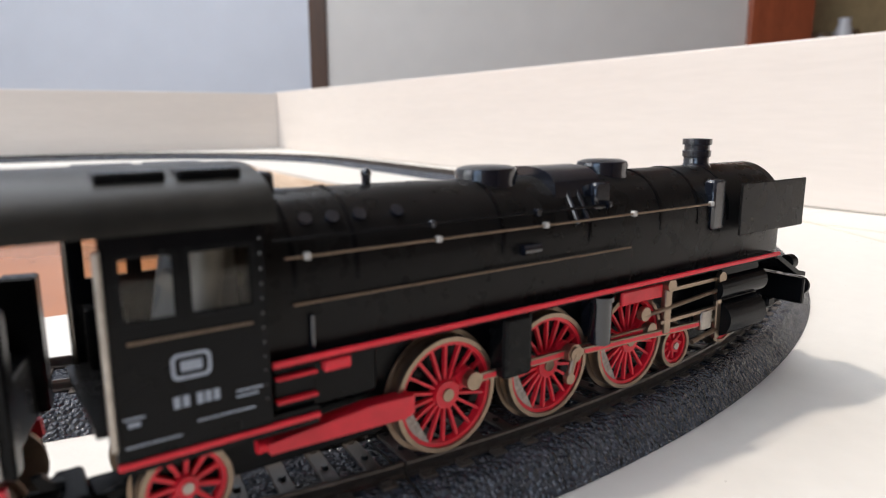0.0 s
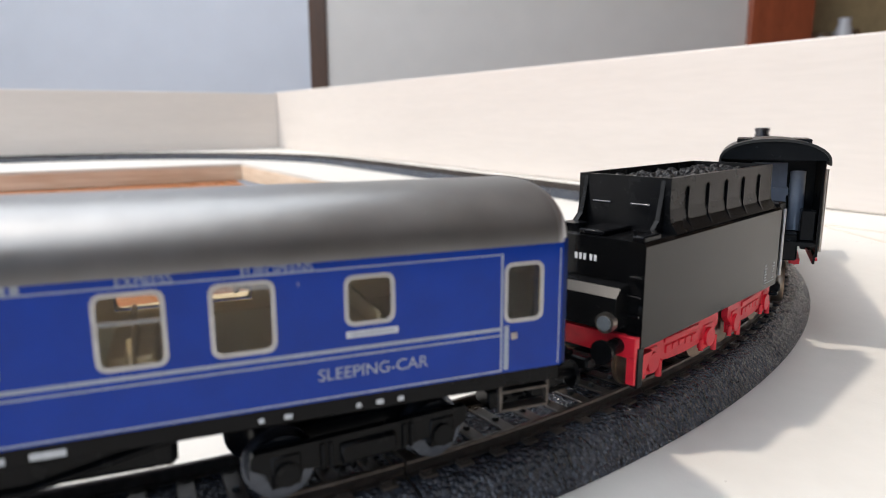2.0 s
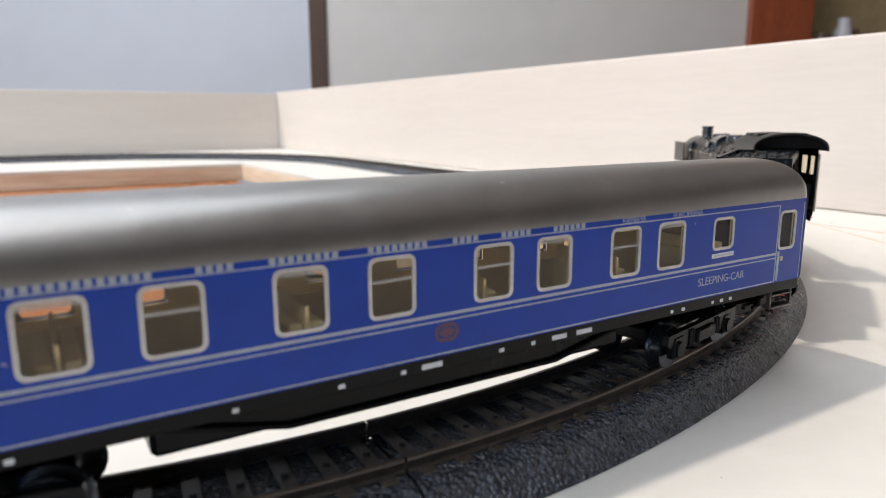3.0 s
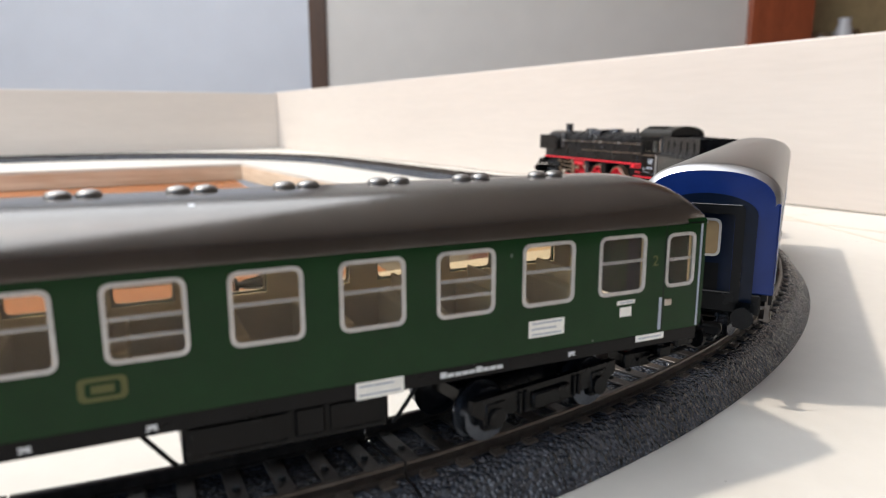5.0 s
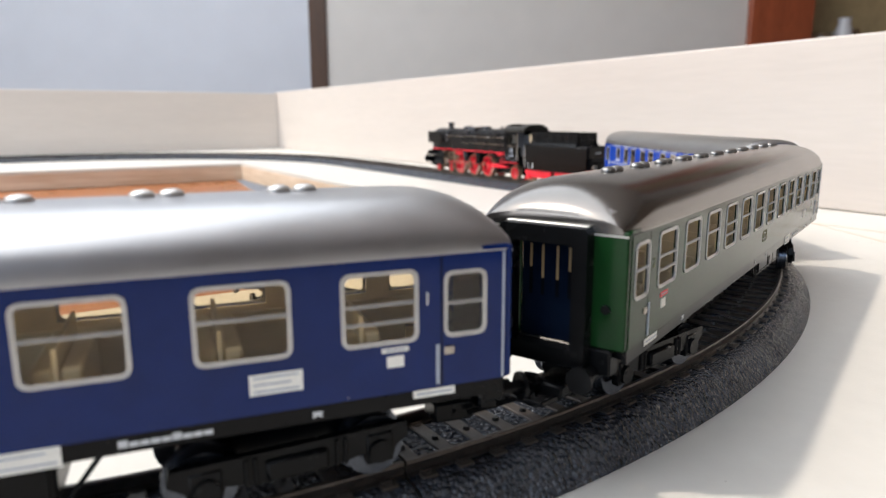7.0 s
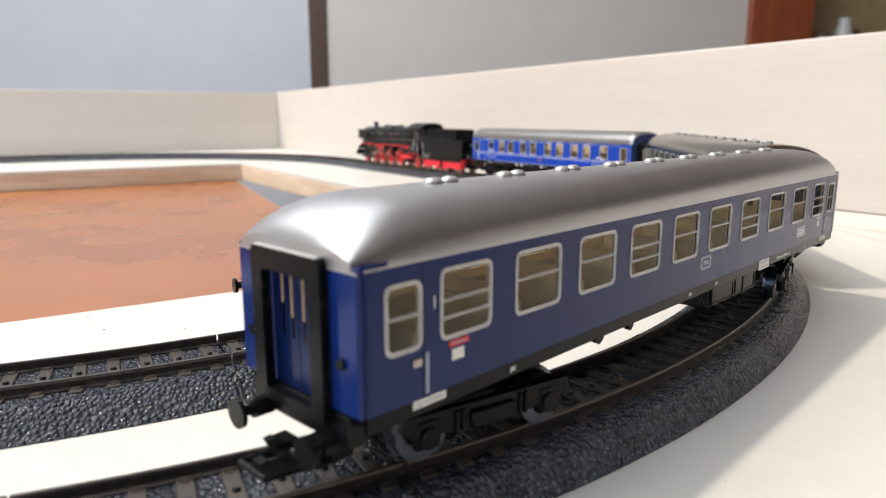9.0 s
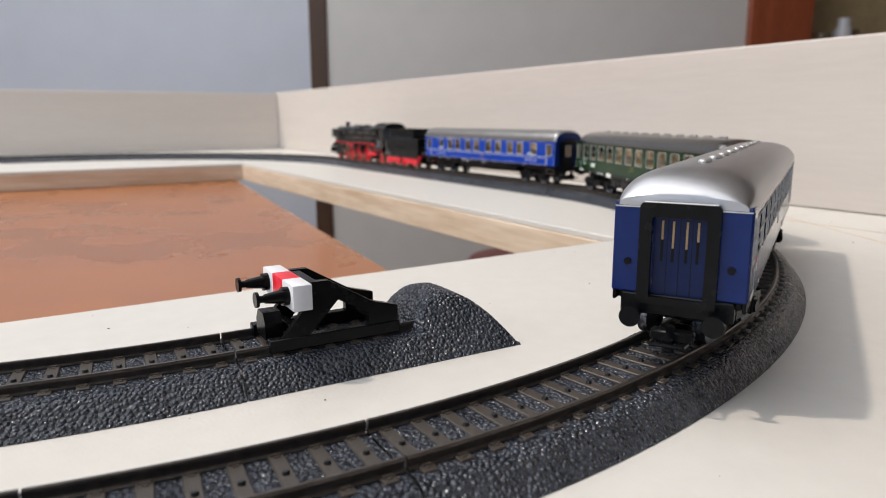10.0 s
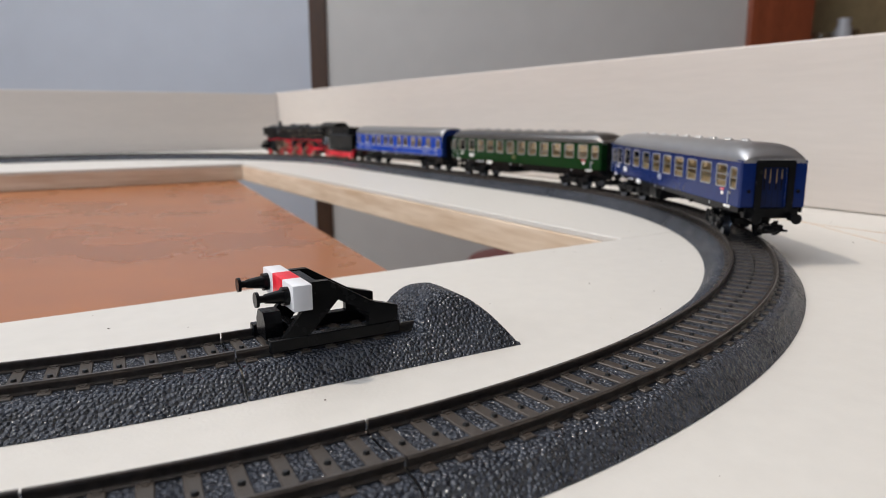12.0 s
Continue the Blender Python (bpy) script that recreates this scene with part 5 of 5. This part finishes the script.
def underframe(t, boxes=True):
    bm = box(bmesh.new(), -HALF + 3, HALF - 3, -14.8, 14.8, 15.2, FLOORZ - 0.02, 0.2)
    box(bm, -HALF + 8, HALF - 8, -4, 4, 9.8, 15.2)
    part("underframe", bm, "black", t)
    for s in (-1, 1):
        part("sole_bar", box(bmesh.new(), -HALF + 1.5, HALF - 1.5, s * 15.55 - 0.45, s * 15.55 + 0.45, 14.9, FLOORZ - 0.02, 0.1), "black_gloss", t, "black lower band")
    if boxes:
        bat = part("battery_box", box(bmesh.new(), 12, 46, -12.6, 12.6, 7.2, 15.1, 0.5), "black", t)
        for s in (-1, 1):
            for a, b in ((13.2, 28.5), (35.5, 45)):
                part("box_door", box(bmesh.new(), a, b, s * 12.7 - 0.25, s * 12.7 + 0.25, 8.2, 13.2, 0.2), "black_gloss", bat)
                part("door_rim", ring_plate(bmesh.new(), [(a, 8.2), (b, 8.2), (b, 13.2), (a, 13.2)], [(a + 0.5, 8.7), (b - 0.5, 8.7), (b - 0.5, 12.7), (a + 0.5, 12.7)], "y", min(s * 12.9, s * 13.15), max(s * 12.9, s * 13.15)), "black", bat)
            part("switch_box", box(bmesh.new(), 29.5, 34.5, s * 12.7 - 0.5, s * 12.7 + 0.5, 8.6, 13.6, 0.3), "black_gloss", bat)
            for x, w in ((-33.5, 1.3), (-47, 1.9)):
                part("lug", prism(bmesh.new(), [(x - w, 15.1), (x + w, 15.1), (x + w * 0.8, 12.9), (x, 12.0), (x - w * 0.8, 12.9)], "y", s * 13 - 0.8, s * 13 + 0.8), "black", t)
        for s in (-1, 1):
            for x, d in ((5, 6), (53, -6)):
                part("strut", rod(bmesh.new(), (x, s * 12, 15.2), (x + d, s * 12, 7.4), 0.4), "black", t, smooth=60)
    else:
        for s in (-1, 1):
            bm = bmesh.new()
            rod(bm, (-58, s * 11.5, 15.2), (-30, s * 11.5, 9.0), 0.6)
            rod(bm, (-30, s * 11.5, 9.0), (30, s * 11.5, 9.0), 0.6)
            rod(bm, (30, s * 11.5, 9.0), (58, s * 11.5, 15.2), 0.6)
            part("truss_rod", bm, "black", t, smooth=60)
        part("battery_box", box(bmesh.new(), -52, 50, -11, 11, 8.6, 15.2, 0.9), "black", t)


def interior(t, wall_mat, pitch):
    bm = box(bmesh.new(), -HALF + 4, HALF - 4, -14.6, 14.6, FLOORZ, FLOORZ + 0.8)
    part("cabin_floor", bm, "seat", t)
    bm = box(bmesh.new(), -HALF + 12, HALF - 12, 5.0, 5.5, FLOORZ + 0.8, 27.5)
    x = -HALF + 16
    while x < HALF - 14:
        box(bm, x - 0.3, x + 0.3, -14.4, 5.0, FLOORZ + 0.8, 30.5)
        box(bm, x + 0.5, x + 3.2, -14.0, 4.8, FLOORZ + 0.8, 27.6, 0.4)
        box(bm, x - 3.2, x - 0.5, -14.0, 4.8, FLOORZ + 0.8, 27.6, 0.4)
        x += pitch
    part("compartments", bm, wall_mat, t, "cream plastic compartment insert")


def plates(side, s, items, mat, name="inscription_plate", label="small pale inscription plate"):
    """Small printed plates with rows of bars that stand for writing too small to read."""
    for x0, x1, z0, z1, lines in items:
        z0, z1 = z0 + UP, z1 + UP
        y = HW * s
        bm = box(bmesh.new(), x0, x1, y + 0.28 * s, y + 0.36 * s, z0, z1)
        p = part(name, bm, mat, side, label)
        if lines:
            bm = bmesh.new()
            for k in range(lines):
                z = z0 + (z1 - z0) * (k + 0.5) / lines
                box(bm, x0 + 0.6, x1 - 0.6 - (k % 2) * 1.2, y + 0.34 * s, y + 0.40 * s, z - 0.14, z + 0.14)
            part("writing_bars", bm, "print_grey", p)


def corridor_coach(kind):
    """Tin express coach; kind: second class green or first class blue."""
    first = kind == "first"
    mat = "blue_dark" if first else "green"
    label = "blue tin model express coach with silver window frames and grey roof" if first else "green tin model express coach with silver window frames and dark roof"
    t = thing("express_coach", label, "coach", "express coaches")
    count = 8 if first else 12
    pitch = 20.95 if first else 16.95
    ww = 13.2 if first else 10.6
    wins = [((i - (count - 1) / 2) * pitch, ww, 26.9, 38.0, (0.56,) if i % 3 else (0.3, 0.56)) for i in range(count)]
    if first:
        wins = [(x, 11.7 if abs(x) > 90 else 13.1, 26.2, 37.3, (0.56,) if i % 3 else (0.3, 0.56)) for i, x in enumerate((-92.5, -73, -53, -33, -12.8, 7.4, 28.6, 50.2, 71.8, 92.2))]
    wins += [(s * (106.4 if first else 107.9), 6.8, 26.2 if first else 27.1, 36.5 if first else 37.5, (0.52,)) for s in (-1, 1)]
    for s in (-1, 1):
        side = coach_side(t, s, wins, mat)
        for w in wins:
            coach_window(t, s, *w)
        y = HW * s
        part("eave_line", box(bmesh.new(), -HALF + 1.3, HALF - 1.3, y + 0.3 * s - 0.12, y + 0.3 * s + 0.12, EAVE - 1.0, EAVE - 0.75), "silver" if first else "black_gloss", side, "thin line below the roof")
        for e in (-1, 1):
            x = e * (101.6 if first else 103.2)
            bm = box(bmesh.new(), x - 0.3, x + 0.3, y + 0.28 * s, y + 0.5 * s, FLOORZ + 0.6, Z0 - 1.2)
            part("door_rail", bm, "print_grey", side, "pale door handrail")
            part("door_handle", box(bmesh.new(), x + e * 2.0 - 0.9, x + e * 2.0 + 0.9, y + 0.28 * s, y + 0.55 * s, 23.0, 24.4, 0.15), "steel", side)
            part("door_gap", box(bmesh.new(), x + e * 0.7 - 0.12, x + e * 0.7 + 0.12, y + 0.3 * s - 0.03, y + 0.3 * s + 0.03, FLOORZ + 0.2, EAVE - 1.2), "black", side)
            part("end_trim", box(bmesh.new(), e * 113.2 - 0.2, e * 113.2 + 0.2, y + 0.28 * s, y + 0.42 * s, FLOORZ + 0.2, EAVE - 1.2), "print_grey" if e > 0 else mat, side)
            plates(t, s, [(e * 94.5 - 1.4, e * 94.5 + 1.4, 18.0, 19.9, 0)], "print_cream")
            if e > 0:
                plates(t, s, [(72.2, 80.0, 16.6, 19.8, 3), (92.3, 96.7, 20.5, 21.3, 1)], "print_cream")
            else:
                plates(t, s, [(-96.6, -92.0, 20.4, 21.4, 1)], "red", "class_plate", "small red plate")
            lettering("class_number", "1" if first else "2", 3.0, "print_white" if first else "yellow", side,
                      pose(e * (99.9 if first else 101.4) * MM, (y + 0.34 * s) * MM, 32.5 * MM, 90, 0, 0 if s < 0 else 180))
        # band of small markings at the foot
        plates(t, s, [(101 - 3.6, 101 + 3.6, 12.2, 13.5, 1), (-101 - 3.6, -101 + 3.6, 12.2, 13.5, 1), (39, 47.5, 10.6, 13.6, 2)], "print_cream")
        bm = bmesh.new()
        for k in range(9):
            x = 55 + k * 1.4
            box(bm, x - 0.62, x + 0.62, y + 0.22 * s, y + 0.30 * s, 15.8, 16.5 + (0.35 if k in (0, 5) else 0))
        part("inscription", bm, "print_white", side, "white printed bars")
        for x in (82, 8, -8, -80):
            bm = box(bmesh.new(), x - 0.8, x + 0.8, y + 0.22 * s, y + 0.30 * s, 16.3, 16.6)
            prism(bm, [(x - 0.9, 15.7), (x - 0.3, 15.7), (x, 16.1), (x + 0.3, 15.7), (x + 0.9, 15.7), (x + 0.45, 16.32), (x - 0.45, 16.32)], "y", y + 0.22 * s, y + 0.295 * s)
            part("inscription", bm, "print_white", side)
        bm = bmesh.new()
        tr = lambda pts: [(p + (0 if first else 2.2), 23.3 + q) for p, q in pts]
        ring_plate(bm, tr(rounded(6.4, 3.6, 0.9)), tr(rounded(4.6, 2.2, 0.5)), "y", y + 0.28 * s, y + 0.36 * s)
        box(bm, -1.5 + (0 if first else 2.2), 1.5 + (0 if first else 2.2), y + 0.28 * s, y + 0.36 * s, 22.7, 23.9)
        part("badge", bm, "print_grey" if first else "yellow", side, "pale rounded badge")
    roof = coach_roof(t, "roof_silver" if first else "roof_dark", 16, 8.6)
    for i in range(9 if first else 11):
        x = (i - 5) * 17.1 if not first else (i - 4) * 20.5
        for d in (-2.1, 2.1):
            bm = ball(bmesh.new(), (0, 0, 0), 1.55, 14, 0.6)
            bmesh.ops.scale(bm, vec=(1.3, 1.1, 1.0), verts=bm.verts)
            bmesh.ops.translate(bm, vec=(x + d, 0, 49.0), verts=bm.verts)
            box(bm, x + d - 1.3, x + d + 1.3, -1.2, 1.2, 48.2, 49.1, 0.3)
            part("roof_vent", bm, "silver" if first else "roof_mid", roof, smooth=50)
    for way in (-1, 1):
        gangway(t, way, mat, not first)
    underframe(t)
    interior(t, "interior", pitch)
    bogies = [(bogie(t, x), x) for x in (-78, 78)]
    return t, bogies


def sleeping_car():
    t = thing("sleeping_car", "blue tin model sleeping car with grey lining and dark grey roof", "coach")
    mat = "blue"
    W0, W1 = 26.9, 37.3
    spec = [(e * 106.2, 6.8, 26.7, 36.5, ()) for e in (-1, 1)]
    spec += [(79.2, 7.4, 29.4, 36.8, ()), (60.3, 8.6, W0, W1, (0.93,)), (45.4, 8.6, W0, W1, (0.62,)), (25.0, 8.6, W0, W1, (0.93,)), (9.8, 8.6, W0, W1, (0.62,)), (-12.0, 8.6, W0, W1, (0.62,)),
             (-28.5, 8.6, W0, W1, (0.93,)), (-48.0, 8.6, W0, W1, (0.62,)), (-63.5, 8.6, W0, W1, (0.93,)), (-84.0, 8.6, W0, W1, (0.62,))]
    for s in (-1, 1):
        side = coach_side(t, s, spec, mat)
        for w in spec:
            coach_window(t, s, *w, proud=0.12)
        y = HW * s
        for z0, z1 in ((38.2, 38.45), (39.9, 40.15), (25.2, 25.8), (24.2, 24.5), (17.9, 18.2)):
            part("lining", box(bmesh.new(), -101.8, 101.8, y + 0.28 * s, y + 0.35 * s, z0, z1), "print_grey", side, "thin grey lining")
        for e in (-1, 1):
            x = e * 102
            part("lining", box(bmesh.new(), x - 0.2, x + 0.2, y + 0.28 * s, y + 0.35 * s, 17.9, 38.45), "print_grey", side, "thin grey lining")
            part("door_rail", box(bmesh.new(), x + e * 0.9 - 0.4, x + e * 0.9 + 0.4, y + 0.28 * s, y + 0.5 * s, 18.2, 26), "print_grey", side, "pale door handrail")
            part("door_handle", box(bmesh.new(), e * 104.4 - 0.6, e * 104.4 + 0.6, y + 0.28 * s, y + 0.55 * s, 23.4, 24.7, 0.15), "steel", side)
            part("door_line", box(bmesh.new(), e * 113.2 - 0.12, e * 113.2 + 0.12, y + 0.28 * s, y + 0.34 * s, 18.0, 38.6), "print_grey", side)
            lettering("car_name", "SLEEPING-CAR", 2.75, "print_grey", side, pose(e * 79.7 * MM, (y + 0.34 * s) * MM, 21.7 * MM, 90, 0, 0 if s < 0 else 180), "grey printed car name")
            # boarding steps
            bm = bmesh.new()
            for z in (10.2, 13.6):
                box(bm, e * 107 - 4.6, e * 107 + 4.6, s * 14.6 - 1.4, s * 14.6 + 1.4, z, z + 0.5, 0.1)
            for xx in (-4.6, 4.6):
                box(bm, e * 107 + xx - 0.25, e * 107 + xx + 0.25, s * 15.0 - 0.6, s * 15.0 + 0.6, 10.0, FLOORZ, 0.05)
            part("step", bm, "rail", t, "grey metal boarding steps")
            plates(t, s, [(e * 79.5 - 4.2, e * 79.5 + 4.2, 23.2, 24.3, 1)], "print_white")
        # letter board: blocks stand for the company lettering
        bm = bmesh.new()
        for word, at in (("EXPRESS", 47.6), ("EUROPEENS", 65.4)):
            lettering("company_lettering", word, 1.95, "print_grey", side, pose(-s * at * MM, (y + 0.34 * s) * MM, 38.95 * MM, 90, 0, 0 if s < 0 else 180), "grey printed lettering")
        x = -88
        for w in (14, 20, 6, 12, 12, 6, 8, 10):
            for k in range(max(1, int(w / 1.5))):
                box(bm, -s * (x + k * 1.5) - 0.5, -s * (x + k * 1.5) + 0.5, y + 0.28 * s, y + 0.36 * s, 38.55, 39.85)
            x += w + 5.0
        part("lettering", bm, "print_grey", side, "grey lettering blocks below the roof")
        bm = bmesh.new()
        tr = lambda pts: [(-0.8 + p, 22.0 + q) for p, q in pts]
        ring_plate(bm, tr(rounded(5.2, 3.6, 1.7, 6)), tr(rounded(3.8, 2.2, 1.0, 6)), "y", y + 0.28 * s, y + 0.34 * s)
        prism(bm, [(-0.8 + 1.7 * math.cos(a), 22.0 + 1.0 * math.sin(a)) for a in [2 * math.pi * i / 20 for i in range(20)]], "y", y + 0.28 * s, y + 0.32 * s)
        part("crest", bm, "crest", side, "faded reddish oval crest")
        for x, w in ((84, 0.5), (80.5, 0.6), (77, 0.4), (66, 0.6), (62, 0.4), (20, 0.5), (12, 0.6), (-10, 0.5), (-22, 0.6), (-40, 0.5), (-70, 0.6), (34, 2.2), (27, 2.0), (-4, 2.2)):
            part("inscription", box(bmesh.new(), x - w, x + w, y + 0.22 * s, y + 0.3 * s, 15.6, 16.3 + 0.15 * w), "print_white", side)
    # roof end faces in the darker blue: shade put into the colour
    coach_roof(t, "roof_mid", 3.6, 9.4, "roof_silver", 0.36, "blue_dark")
    for way in (-1, 1):
        # end walls darker than the sides, their shade painted in
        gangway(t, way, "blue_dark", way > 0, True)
    underframe(t, False)
    interior(t, "interior", 36)
    bogies = [(bogie(t, x), x) for x in (-78, 78)]
    return t, bogies


loco, loco_wheels, loco_rods = locomotive()
tend, tend_bogies = tender()
car1, car1_bogies = sleeping_car()
car2, car2_bogies = corridor_coach("second")
car3, car3_bogies = corridor_coach("first")


# ---- movement ----
def chord_pose(s, half):
    """The pose of a vehicle whose two pivots, half metres fore and aft, sit on the line."""
    ax, ay, _ = track_at(s - half)
    bx, by, _ = track_at(s + half)
    return pose((ax + bx) / 2, (ay + by) / 2, RAIL, 0, 0, math.degrees(math.atan2(by - ay, bx - ax)))


def turned(a):
    return (a + 180) % 360 - 180


def motions():
    times = [i / 15 for i in range(181)]
    slow = [i * 0.2 for i in range(61)]
    for ob, start, half in ((loco, LOCO0, 0.0255), (tend, TEND0, 0.021), (car1, CAR1, 0.078), (car2, CAR2, 0.078), (car3, CAR3, 0.078)):
        walk(ob, [(t, chord_pose(start + SPEED * t, half)) for t in slow])
    for bogs, start, half in ((tend_bogies, TEND0, 0.021), (car1_bogies, CAR1, 0.078), (car2_bogies, CAR2, 0.078), (car3_bogies, CAR3, 0.078)):
        for b, x in bogs:
            rows = []
            for t in slow:
                s = start + SPEED * t
                ax, ay, _ = track_at(s - half)
                bx, by, _ = track_at(s + half)
                base = math.degrees(math.atan2(by - ay, bx - ax))
                rows.append((t, pose(x * MM, 0, 0, 0, 0, turned(track_at(s + math.copysign(half, x))[2] - base))))
            walk(b, rows)
    for w, x, y, z, side in loco_wheels:
        lead = 62.0 + (90.0 if side > 0 else 0.0)
        rows = []
        for t in times:
            shift = 0.0
            if z < 10:   # carrying wheels follow the rails
                inv = chord_pose(LOCO0 + SPEED * t, 0.0255).inverted()
                px, py, _ = track_at(LOCO0 + SPEED * t + x * MM)
                shift = (inv @ Vector((px, py, 0))).y * (0.5 if x < 0 else 0.9)
            rows.append((t, pose(x * MM, y * MM + shift, z * MM, 0, lead + math.degrees(SPEED * t * 1000 / z), 0)))
        walk(w, rows)
    for side, cr, mr, ch in loco_rods:
        lead = 62.0 + (90.0 if side > 0 else 0.0)
        a_rows, b_rows, c_rows = [], [], []
        for t in times:
            a = radians(lead) + SPEED * t * 1000 / 11.0
            px, pz = 5.0 * math.sin(a), 11.0 + 5.0 * math.cos(a)
            a_rows.append((t, pose(px * MM, 10.9 * side * MM, pz * MM)))
            cz = 11.6
            dx = math.sqrt(45.0 ** 2 - (cz - pz) ** 2)
            b_rows.append((t, pose(px * MM, 12.0 * side * MM, pz * MM, 0, -math.degrees(math.atan2(cz - pz, dx)), 0)))
            c_rows.append((t, pose((px + dx) * MM, 11.9 * side * MM, cz * MM)))
        walk(cr, a_rows)
        walk(mr, b_rows)
        walk(ch, c_rows)


motions()
